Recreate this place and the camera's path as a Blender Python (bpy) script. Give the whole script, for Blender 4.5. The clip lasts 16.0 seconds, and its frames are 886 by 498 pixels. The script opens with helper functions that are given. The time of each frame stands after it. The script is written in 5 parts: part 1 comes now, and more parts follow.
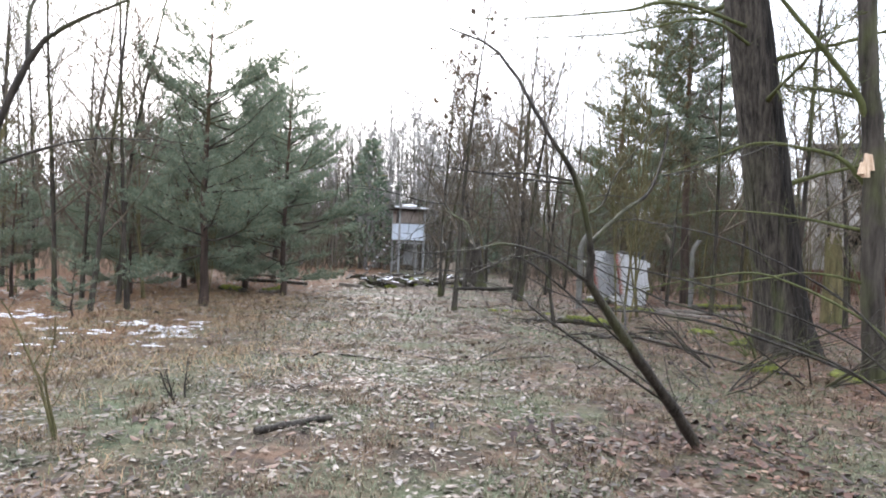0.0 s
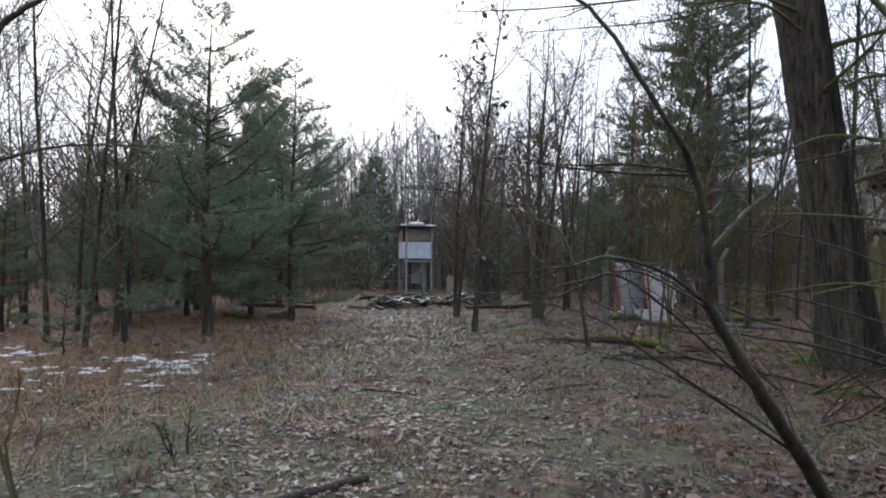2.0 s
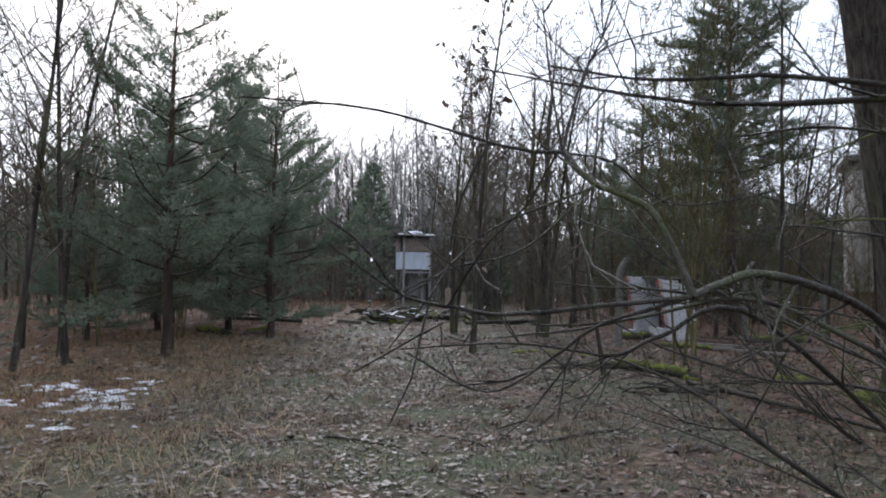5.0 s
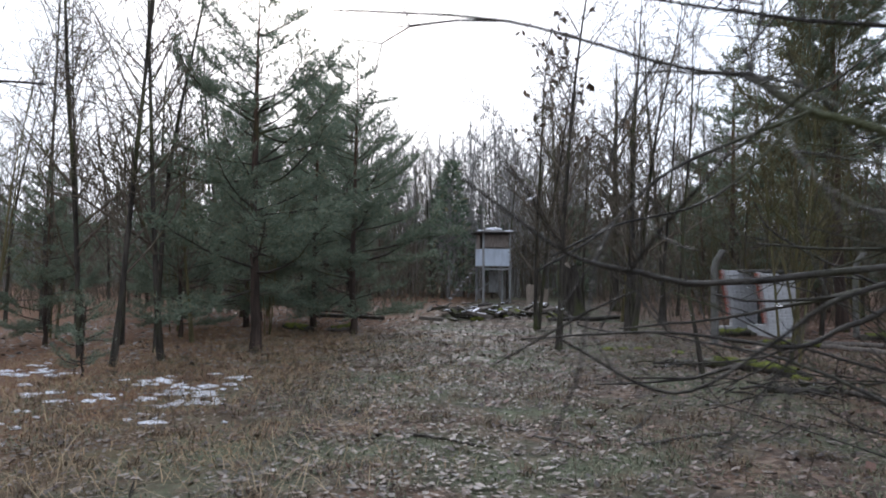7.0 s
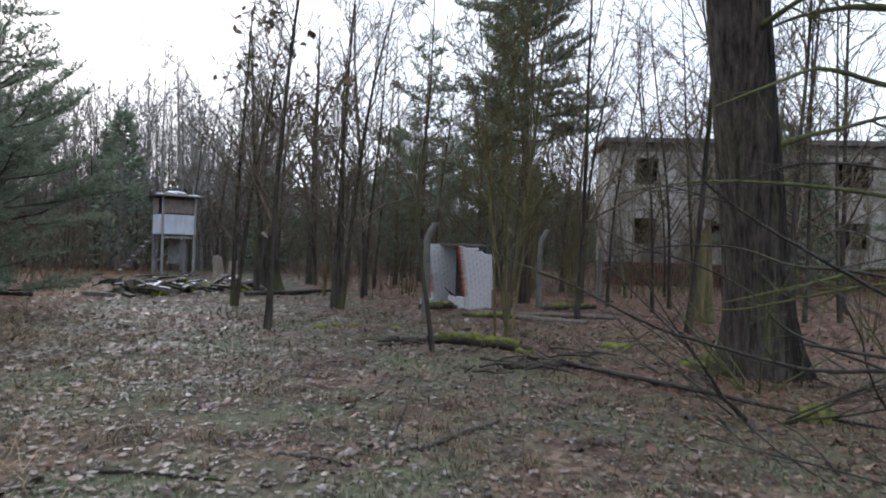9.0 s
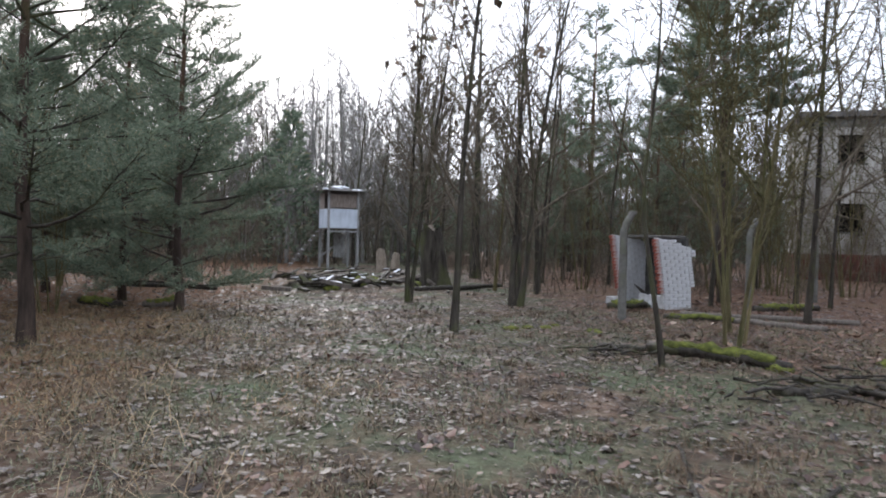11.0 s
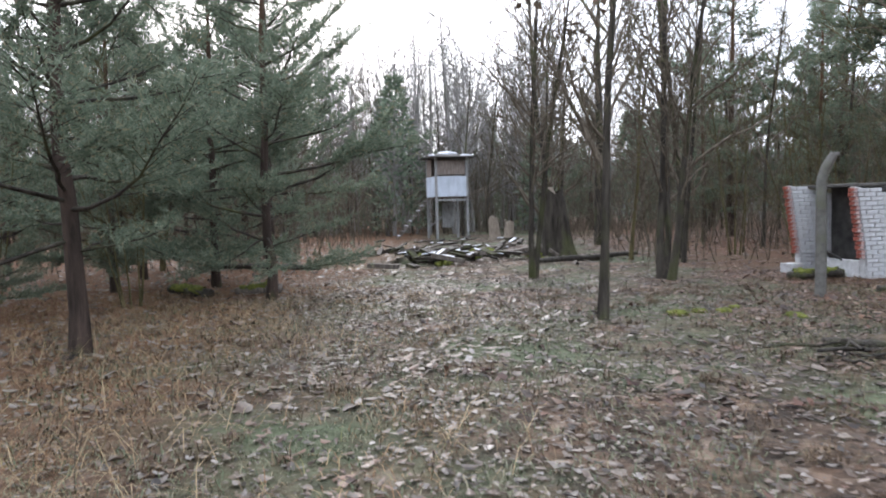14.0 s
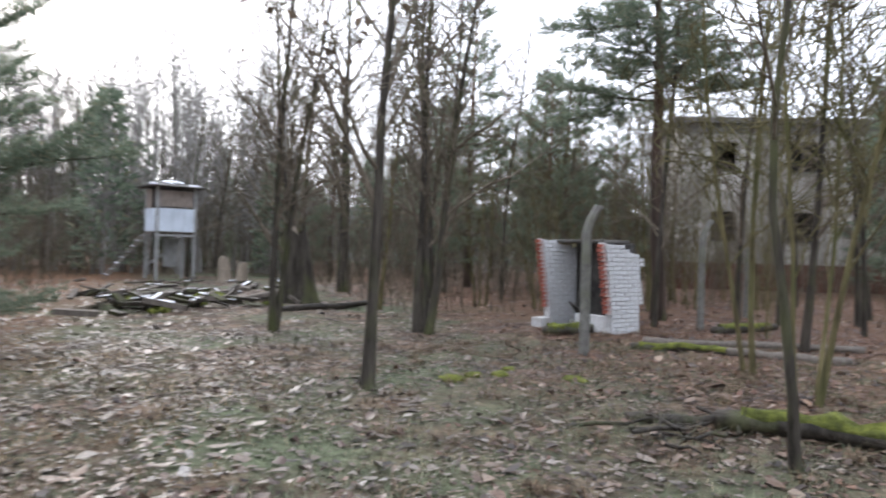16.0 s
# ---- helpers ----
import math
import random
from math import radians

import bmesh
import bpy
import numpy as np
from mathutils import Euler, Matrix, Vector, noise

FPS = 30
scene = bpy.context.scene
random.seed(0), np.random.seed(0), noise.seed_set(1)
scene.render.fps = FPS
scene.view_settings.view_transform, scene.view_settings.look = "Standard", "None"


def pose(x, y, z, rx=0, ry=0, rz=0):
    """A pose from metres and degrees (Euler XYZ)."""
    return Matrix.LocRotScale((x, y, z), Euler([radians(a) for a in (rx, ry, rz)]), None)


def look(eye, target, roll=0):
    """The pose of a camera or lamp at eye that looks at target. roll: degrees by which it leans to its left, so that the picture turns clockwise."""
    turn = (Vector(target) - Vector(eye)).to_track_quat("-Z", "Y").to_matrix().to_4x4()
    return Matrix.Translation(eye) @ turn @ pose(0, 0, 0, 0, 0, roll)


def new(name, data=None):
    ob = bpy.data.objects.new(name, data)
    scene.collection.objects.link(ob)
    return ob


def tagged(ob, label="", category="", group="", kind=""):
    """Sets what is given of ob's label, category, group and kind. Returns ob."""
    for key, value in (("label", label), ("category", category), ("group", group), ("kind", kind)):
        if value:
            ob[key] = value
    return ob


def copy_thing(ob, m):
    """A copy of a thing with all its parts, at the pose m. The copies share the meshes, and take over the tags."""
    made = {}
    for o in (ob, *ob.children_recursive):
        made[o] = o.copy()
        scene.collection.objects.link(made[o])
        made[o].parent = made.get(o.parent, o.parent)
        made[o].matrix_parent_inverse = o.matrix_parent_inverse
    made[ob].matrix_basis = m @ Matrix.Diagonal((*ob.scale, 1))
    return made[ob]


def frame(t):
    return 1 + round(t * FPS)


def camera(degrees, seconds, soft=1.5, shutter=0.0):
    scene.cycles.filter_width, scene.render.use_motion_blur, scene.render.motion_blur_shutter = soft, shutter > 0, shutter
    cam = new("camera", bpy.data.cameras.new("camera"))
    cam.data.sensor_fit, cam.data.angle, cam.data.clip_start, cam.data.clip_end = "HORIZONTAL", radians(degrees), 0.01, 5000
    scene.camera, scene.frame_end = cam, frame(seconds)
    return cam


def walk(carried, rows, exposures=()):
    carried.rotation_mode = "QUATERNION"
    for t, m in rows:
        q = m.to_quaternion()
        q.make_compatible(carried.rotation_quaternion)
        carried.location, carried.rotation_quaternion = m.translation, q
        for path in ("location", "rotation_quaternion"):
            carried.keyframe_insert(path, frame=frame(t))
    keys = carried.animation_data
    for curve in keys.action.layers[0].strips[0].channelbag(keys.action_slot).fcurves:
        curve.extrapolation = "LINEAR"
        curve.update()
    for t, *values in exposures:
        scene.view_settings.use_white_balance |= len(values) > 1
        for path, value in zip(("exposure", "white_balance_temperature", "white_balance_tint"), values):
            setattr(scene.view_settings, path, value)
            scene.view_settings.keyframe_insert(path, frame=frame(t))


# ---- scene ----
cam = camera(66.9, 16.0, soft=1.9, shutter=0.45)
PATH = [
    (0, (-0.067, 0.081, 1.47), (-0.095, 2.081, 1.463), 2.3),
    (0.5, (-0.174, 0.219, 1.482), (-0.187, 2.219, 1.491), 2.3),
    (1, (-0.254, 0.501, 1.465), (-0.361, 2.497, 1.528), 1.9),
    (1.5, (-0.388, 0.789, 1.443), (-0.483, 2.785, 1.507), 2.7),
    (2, (-0.437, 1.081, 1.463), (-0.473, 3.08, 1.508), 0.5),
    (2.5, (-0.497, 1.459, 1.502), (-0.525, 3.457, 1.571), 1.7),
    (3, (-0.512, 1.802, 1.483), (-0.515, 3.8, 1.574), 1.4),
    (5.5, (-0.3, 2.9, 1.489), (-0.369, 4.898, 1.565), 0.9),
    (6, (-0.31, 2.93, 1.489), (-0.426, 4.925, 1.567), 1.1),
    (6.5, (-0.325, 2.965, 1.48), (-0.513, 4.955, 1.556), 1.0),
    (7, (-0.43, 3.08, 1.44), (-0.703, 5.06, 1.508), 0.4),
    (7.5, (-0.648, 3.344, 1.432), (-0.772, 5.34, 1.455), -1.6),
    (8, (-0.81, 3.662, 1.419), (-0.919, 5.658, 1.456), -0.7),
    (8.5, (-0.832, 4.065, 1.385), (-0.678, 6.059, 1.402), 1.0),
    (9, (-0.904, 4.595, 1.369), (-0.256, 6.487, 1.373), 1.7),
    (9.3, (-0.932, 4.906, 1.367), (-0.279, 6.794, 1.44), 1.6),
    (9.5, (-0.972, 5.02, 1.373), (-0.421, 6.941, 1.439), 3.2),
    (10, (-1.225, 5.251, 1.337), (-0.812, 7.208, 1.386), 0.7),
    (10.2, (-1.307, 5.426, 1.341), (-0.981, 7.399, 1.336), 0.3),
    (12.3, (-1.404, 7.142, 1.373), (-1.207, 9.132, 1.32), 1.6),
    (12.5, (-1.405, 7.298, 1.357), (-1.179, 9.284, 1.291), 1.8),
    (13, (-1.427, 7.677, 1.375), (-1.298, 9.671, 1.291), 1.3),
    (13.5, (-1.448, 8.024, 1.369), (-1.506, 10.02, 1.253), 0.3),
    (13.6, (-1.458, 8.105, 1.366), (-1.521, 10.099, 1.225), 1.4),
    (14, (-1.527, 8.415, 1.339), (-1.622, 10.408, 1.211), -1.5),
    (14.4, (-1.556, 8.733, 1.363), (-1.753, 10.722, 1.283), 0.9),
    (14.5, (-1.566, 8.816, 1.367), (-1.756, 10.804, 1.26), 0.9),
    (15, (-1.644, 9.295, 1.343), (-1.618, 11.292, 1.232), 1.1),
    (15.2, (-1.644, 9.512, 1.337), (-1.496, 11.502, 1.196), 1.4),
    (15.5, (-1.6, 9.819, 1.334), (-1.249, 11.787, 1.294), 0.5),
    (16, (-1.542, 10.239, 1.277), (-0.864, 12.121, 1.282), 1.5),
]
walk(cam, [(t, look(eye, target, roll)) for t, eye, target, roll in PATH],
     [(t, e, k, 12) for t, e, k in ((0.0, 1.55, 6280), (0.6, 1.20, 6220), (1.2, 0.68, 6130), (2.0, 0.31, 6000), (6.0, 0.28, 5990), (8.0, 0.42, 5990), (9.0, 0.50, 6030), (9.5, 0.72, 6090), (10.0, 0.78, 6170), (13.0, 1.10, 6190), (14.0, 1.27, 6190), (15.0, 1.41, 6220), (15.5, 1.42, 6290), (16.0, 1.30, 6310))])

# ---- world and light: overcast winter day ----
world = bpy.data.worlds.new("overcast_sky")
scene.world = world
world.use_nodes = True
wn, wl = world.node_tree.nodes, world.node_tree.links
sky = wn.new("ShaderNodeTexSky")
sky.sky_type, sky.sun_disc = "NISHITA", False
sky.sun_elevation, sky.sun_rotation = radians(32), radians(-18)
sky.air_density, sky.dust_density, sky.ozone_density = 1.2, 5.0, 1.0
cloud = wn.new("ShaderNodeMixRGB")
cloud.inputs[0].default_value = 0.8
cloud.inputs[2].default_value = (9.6, 10.2, 11.2, 1)
wl.new(sky.outputs[0], cloud.inputs[1])
wl.new(cloud.outputs[0], wn["Background"].inputs[0])
wn["Background"].inputs[1].default_value = 0.12
sun = new("sun", bpy.data.lights.new("sun", "SUN"))
sun.data.energy, sun.data.angle, sun.data.color = 0.7, radians(25), (1.0, 0.97, 0.93)
sun.matrix_world = look((-6, 20, 14), (0, 0, 0))


# ---- materials ----
def mat(name, build, rough=0.85, bump=None, spec=0.3, metal=0.0, transl=None):
    """build(n, l) returns a colour socket or a colour; bump: (scale, strength, distance)."""
    m = bpy.data.materials.new(name)
    m.use_nodes = True
    n, l = m.node_tree.nodes, m.node_tree.links
    bs = n["Principled BSDF"]
    bs.inputs["Roughness"].default_value = rough
    bs.inputs["Metallic"].default_value = metal
    bs.inputs["Specular IOR Level"].default_value = spec
    c = build(n, l)
    if isinstance(c, tuple):
        bs.inputs["Base Color"].default_value = (*c, 1)
    else:
        l.new(c, bs.inputs["Base Color"])
    if bump:
        nz = noise_tex(n, l, bump[0], 5, bump[3] if len(bump) > 3 else (1, 1, 1))
        b = n.new("ShaderNodeBump")
        b.inputs["Strength"].default_value, b.inputs["Distance"].default_value = bump[1], bump[2]
        l.new(nz, b.inputs["Height"])
        l.new(b.outputs[0], bs.inputs["Normal"])
    return m


def coords(n, l, kind="Object", scale=(1, 1, 1)):
    tc, mp = n.new("ShaderNodeTexCoord"), n.new("ShaderNodeMapping")
    mp.inputs["Scale"].default_value = scale
    l.new(tc.outputs[kind], mp.inputs[0])
    return mp.outputs[0]


def noise_tex(n, l, scale, detail=4, stretch=(1, 1, 1), rough=0.6):
    t = n.new("ShaderNodeTexNoise")
    t.inputs["Scale"].default_value, t.inputs["Detail"].default_value = scale, detail
    t.inputs["Roughness"].default_value = rough
    l.new(coords(n, l, "Object", stretch), t.inputs["Vector"])
    return t.outputs["Fac"]


def ramp(n, l, fac, *stops):
    r = n.new("ShaderNodeValToRGB")
    e = r.color_ramp.elements
    while len(e) < len(stops):
        e.new(0.5)
    for el, (p, c) in zip(e, stops):
        el.position, el.color = p, (*c, 1)
    l.new(fac, r.inputs[0])
    return r.outputs[0]


def mix(n, l, fac, a, b, mode="MIX"):
    x = n.new("ShaderNodeMixRGB")
    x.blend_type = mode
    for sock, v in zip(x.inputs, (fac, a, b)):
        if isinstance(v, (int, float)):
            sock.default_value = v
        elif isinstance(v, tuple):
            sock.default_value = (*v, 1)
        else:
            l.new(v, sock)
    return x.outputs[0]


def step(n, l, fac, lo, hi):
    r = n.new("ShaderNodeMapRange")
    r.inputs[1].default_value, r.inputs[2].default_value = lo, hi
    l.new(fac, r.inputs[0])
    return r.outputs[0]


def rand(n, island=False):
    if island:
        return n.new("ShaderNodeNewGeometry").outputs["Random Per Island"]
    return n.new("ShaderNodeObjectInfo").outputs["Random"]


def bark_mat(name, dark, light, algae=0.0, scale=9.0, rough=0.9, upper=None):
    def build(n, l):
        c = ramp(n, l, noise_tex(n, l, scale, 7, (1, 1, 0.15), 0.7), (0.36, dark), (0.64, light))
        if algae:
            a = step(n, l, noise_tex(n, l, 1.7, 3, (1, 1, 0.5)), 0.62 - algae * 0.3, 0.75)
            c = mix(n, l, a, c, (0.085, 0.095, 0.035))
        if upper:
            sx = n.new("ShaderNodeSeparateXYZ")
            l.new(coords(n, l), sx.inputs[0])
            c = mix(n, l, step(n, l, sx.outputs[2], upper[0], upper[1]), c, upper[2])
        return c
    return mat(name, build, rough, (scale * 2.2, 0.9, 0.04, (1, 1, 0.14)), 0.2)


M_BARK = bark_mat("bark_grey_brown", (0.018, 0.015, 0.012), (0.078, 0.067, 0.055), 0.5)
M_TWIG = bark_mat("twig_bark", (0.07, 0.056, 0.042), (0.19, 0.158, 0.12), 0.25, 14)
# far trees' bark is paled: distance haze is put into its colour
M_FARBARK = bark_mat("haze_grey_bark", (0.15, 0.14, 0.13), (0.34, 0.325, 0.31), 0.15, 3)
M_GREENBARK = bark_mat("algae_bark", (0.052, 0.045, 0.022), (0.18, 0.152, 0.076), 0.55)
def oak_bark(n, l):
    c = ramp(n, l, noise_tex(n, l, 17, 8, (1, 1, 0.12), 0.72), (0.36, (0.012, 0.01, 0.009)), (0.64, (0.105, 0.09, 0.073)))
    moss = step(n, l, noise_tex(n, l, 2.2, 5, (1, 1, 0.4)), 0.5, 0.72)
    low = n.new("ShaderNodeSeparateXYZ")
    l.new(coords(n, l), low.inputs[0])
    both = mix(n, l, 1.0, moss, step(n, l, low.outputs[2], 3.4, 0.4), "MULTIPLY")
    c = mix(n, l, both, c, (0.085, 0.1, 0.032))
    # black streak down one side of the leaning trunk
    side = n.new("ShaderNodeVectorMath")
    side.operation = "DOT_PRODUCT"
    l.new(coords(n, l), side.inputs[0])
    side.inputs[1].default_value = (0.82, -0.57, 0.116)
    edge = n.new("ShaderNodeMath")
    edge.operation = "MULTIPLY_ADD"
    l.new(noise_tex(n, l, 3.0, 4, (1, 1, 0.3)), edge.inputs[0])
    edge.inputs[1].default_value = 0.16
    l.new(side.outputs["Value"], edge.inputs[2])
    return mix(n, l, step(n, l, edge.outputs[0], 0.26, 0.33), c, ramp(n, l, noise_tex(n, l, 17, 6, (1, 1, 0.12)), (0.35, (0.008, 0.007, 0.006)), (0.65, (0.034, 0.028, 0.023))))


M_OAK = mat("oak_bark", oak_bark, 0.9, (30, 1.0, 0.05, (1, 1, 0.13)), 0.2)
M_PINEBARK = bark_mat("pine_bark", (0.022, 0.017, 0.014), (0.085, 0.06, 0.048), 0.2, 8, upper=(3.0, 8.0, (0.13, 0.07, 0.04)))
M_WETBARK = bark_mat("wet_bark", (0.013, 0.011, 0.009), (0.06, 0.05, 0.04), 0.2, 12, 0.45)
M_LIMB = bark_mat("wet_limb_bark", (0.013, 0.011, 0.009), (0.062, 0.054, 0.044), 0.25, 16, 0.5)
M_MOSSBARK = bark_mat("mossy_bark", (0.03, 0.03, 0.014), (0.11, 0.12, 0.04), 0.9, 12, 0.7)
M_DEADWOOD = mat("weathered_wood", lambda n, l: ramp(n, l, noise_tex(n, l, 6, 6, (6, 6, 0.6)), (0.3, (0.06, 0.05, 0.042)), (0.7, (0.22, 0.19, 0.165))), 0.85, (30, 0.5, 0.01))
M_PALEWOOD = mat("pale_broken_wood", lambda n, l: ramp(n, l, noise_tex(n, l, 9, 6, (5, 5, 0.5)), (0.3, (0.13, 0.105, 0.08)), (0.7, (0.36, 0.3, 0.24))), 0.85, (30, 0.5, 0.01))
M_PINKWOOD = mat("fresh_torn_wood", lambda n, l: ramp(n, l, noise_tex(n, l, 12, 6, (5, 5, 0.5)), (0.3, (0.42, 0.28, 0.18)), (0.7, (0.7, 0.54, 0.4))), 0.8, (30, 0.5, 0.01))
M_NEEDLE = mat("pine_needles", lambda n, l: ramp(n, l, rand(n, True), (0.0, (0.085, 0.115, 0.08)), (0.5, (0.165, 0.21, 0.15)), (0.9, (0.25, 0.29, 0.21)), (1.0, (0.3, 0.25, 0.15))), 0.55, None, 0.3)


def let_light_through(m, share):
    """Mixes in light that passes through thin needles or leaves."""
    n, l = m.node_tree.nodes, m.node_tree.links
    bs, out = n["Principled BSDF"], n["Material Output"]
    tr, mx = n.new("ShaderNodeBsdfTranslucent"), n.new("ShaderNodeMixShader")
    l.new(bs.inputs["Base Color"].links[0].from_socket, tr.inputs[0])
    mx.inputs[0].default_value = share
    l.new(bs.outputs[0], mx.inputs[1])
    l.new(tr.outputs[0], mx.inputs[2])
    l.new(mx.outputs[0], out.inputs[0])


let_light_through(M_NEEDLE, 0.5)
def leaf_colour(n, l):
    pale = ramp(n, l, rand(n, True), (0.0, (0.022, 0.015, 0.012)), (0.25, (0.068, 0.043, 0.029)), (0.5, (0.135, 0.093, 0.067)), (0.78, (0.205, 0.165, 0.132)), (1.0, (0.31, 0.285, 0.265)))
    rust = ramp(n, l, rand(n, True), (0.0, (0.025, 0.013, 0.01)), (0.35, (0.09, 0.035, 0.02)), (0.65, (0.2, 0.085, 0.045)), (0.88, (0.29, 0.17, 0.105)), (1.0, (0.42, 0.32, 0.24)))
    sx = n.new("ShaderNodeSeparateXYZ")
    l.new(coords(n, l), sx.inputs[0])
    east = step(n, l, sx.outputs[0], 0.5, 5.0)
    east2 = n.new("ShaderNodeMath")
    east2.operation, east2.inputs[1].default_value = "MULTIPLY", 0.36
    l.new(east, east2.inputs[0])
    add = n.new("ShaderNodeMath")
    add.operation = "ADD"
    l.new(noise_tex(n, l, 0.7, 4), add.inputs[0])
    l.new(east2.outputs[0], add.inputs[1])
    c = mix(n, l, step(n, l, add.outputs[0], 0.5, 0.78), pale, rust)
    wet = ramp(n, l, noise_tex(n, l, 1.6, 4), (0.38, (0.42, 0.37, 0.34)), (0.56, (1.0, 1.0, 1.0)))
    c = mix(n, l, 0.75, c, wet, "MULTIPLY")
    blot = ramp(n, l, noise_tex(n, l, 42, 5), (0.34, (0.25, 0.22, 0.2)), (0.6, (1.0, 1.0, 1.0)))
    return mix(n, l, 0.7, c, blot, "MULTIPLY")


M_LEAF = mat("fallen_leaves", leaf_colour, 0.42, None, 0.5)
M_DARKLEAF = mat("dark_curled_leaves", lambda n, l: ramp(n, l, rand(n, True), (0.0, (0.014, 0.009, 0.008)), (0.5, (0.05, 0.024, 0.017)), (0.85, (0.11, 0.05, 0.032)), (1.0, (0.2, 0.13, 0.1))), 0.5, None, 0.4)
M_HANGLEAF = mat("withered_leaves", lambda n, l: ramp(n, l, rand(n, True), (0, (0.05, 0.035, 0.022)), (1, (0.16, 0.11, 0.07))), 0.7)
M_GRASS = mat("dry_grass", lambda n, l: ramp(n, l, rand(n, True), (0, (0.14, 0.072, 0.035)), (0.5, (0.25, 0.145, 0.075)), (0.85, (0.37, 0.26, 0.15)), (1, (0.16, 0.16, 0.06))), 0.7)
M_TUFT = mat("withered_tufts", lambda n, l: ramp(n, l, rand(n, True), (0, (0.045, 0.028, 0.018)), (0.5, (0.11, 0.07, 0.042)), (0.85, (0.2, 0.14, 0.085)), (1, (0.1, 0.1, 0.05))), 0.7)
M_STRAW = mat("straw", lambda n, l: ramp(n, l, rand(n, True), (0, (0.2, 0.13, 0.07)), (1, (0.42, 0.32, 0.19))), 0.7)
M_MOSSGRASS = mat("green_grass", lambda n, l: ramp(n, l, rand(n, True), (0, (0.05, 0.065, 0.034)), (0.45, (0.105, 0.125, 0.07)), (0.75, (0.175, 0.18, 0.115)), (1, (0.25, 0.215, 0.14))), 0.7)
M_MOSS = mat("green_moss", lambda n, l: ramp(n, l, noise_tex(n, l, 11, 6), (0.3, (0.045, 0.05, 0.015)), (0.5, (0.12, 0.135, 0.028)), (0.75, (0.24, 0.25, 0.055))), 0.95, (60, 0.9, 0.03))
M_SNOW = mat("old_snow", lambda n, l: ramp(n, l, noise_tex(n, l, 5, 5), (0.3, (0.62, 0.63, 0.68)), (0.7, (0.85, 0.86, 0.9))), 0.6, (25, 0.5, 0.02))


def ground_colour(n, l):
    v = n.new("ShaderNodeTexVoronoi")
    v.inputs["Scale"].default_value = 11
    l.new(coords(n, l), v.inputs["Vector"])
    leaf = ramp(n, l, mix(n, l, 0.0, v.outputs["Color"], (0, 0, 0)), (0.1, (0.04, 0.028, 0.02)), (0.45, (0.13, 0.078, 0.05)), (0.9, (0.22, 0.165, 0.125)))
    soil = ramp(n, l, noise_tex(n, l, 14, 6), (0.3, (0.016, 0.012, 0.009)), (0.7, (0.07, 0.048, 0.034)))
    c = mix(n, l, step(n, l, noise_tex(n, l, 2.4, 6), 0.4, 0.62), soil, leaf)
    green = ramp(n, l, noise_tex(n, l, 9, 5), (0.3, (0.035, 0.042, 0.02)), (0.7, (0.12, 0.14, 0.08)))
    c = mix(n, l, step(n, l, noise_tex(n, l, 0.45, 5), 0.44, 0.62), c, green)
    needles = ramp(n, l, noise_tex(n, l, 24, 6), (0.25, (0.04, 0.022, 0.013)), (0.5, (0.125, 0.063, 0.032)), (0.75, (0.22, 0.115, 0.058)))
    sx = n.new("ShaderNodeSeparateXYZ")
    l.new(coords(n, l), sx.inputs[0])
    edge = n.new("ShaderNodeMath")
    edge.operation = "MULTIPLY_ADD"
    l.new(noise_tex(n, l, 0.6, 4), edge.inputs[0])
    edge.inputs[1].default_value = 4.0
    l.new(sx.outputs[0], edge.inputs[2])
    rusty = ramp(n, l, noise_tex(n, l, 20, 6), (0.28, (0.03, 0.016, 0.011)), (0.5, (0.12, 0.06, 0.036)), (0.75, (0.22, 0.125, 0.078)))
    c = mix(n, l, mix(n, l, 1.0, step(n, l, edge.outputs[0], 4.6, 7.5), (0.8, 0.8, 0.8), "MULTIPLY"), c, rusty)
    return mix(n, l, step(n, l, edge.outputs[0], -1.0, -3.4), c, needles)


M_GROUND = mat("forest_floor", ground_colour, 0.9, (16, 0.9, 0.05))


def white_brick(n, l):
    c = ramp(n, l, noise_tex(n, l, 7, 6), (0.28, (0.3, 0.285, 0.265)), (0.5, (0.5, 0.5, 0.505)), (0.8, (0.63, 0.64, 0.67)))
    return mix(n, l, step(n, l, noise_tex(n, l, 3.1, 6), 0.54, 0.72), c, (0.27, 0.225, 0.18))


M_WHITEBRICK = mat("whitewashed_brick", white_brick, 0.85, (40, 0.5, 0.01))
M_MORTAR = mat("mortar", lambda n, l: ramp(n, l, noise_tex(n, l, 9, 5), (0.3, (0.42, 0.41, 0.4)), (0.7, (0.64, 0.64, 0.65))), 0.95, (50, 0.5, 0.01))
def red_brick(n, l):
    c = mix(n, l, 0.5, ramp(n, l, rand(n), (0, (0.17, 0.04, 0.03)), (1, (0.36, 0.1, 0.07))), ramp(n, l, noise_tex(n, l, 12, 5), (0.3, (0.22, 0.05, 0.034)), (0.75, (0.44, 0.17, 0.12))))
    return mix(n, l, step(n, l, noise_tex(n, l, 9, 5), 0.52, 0.68), c, (0.5, 0.45, 0.43))


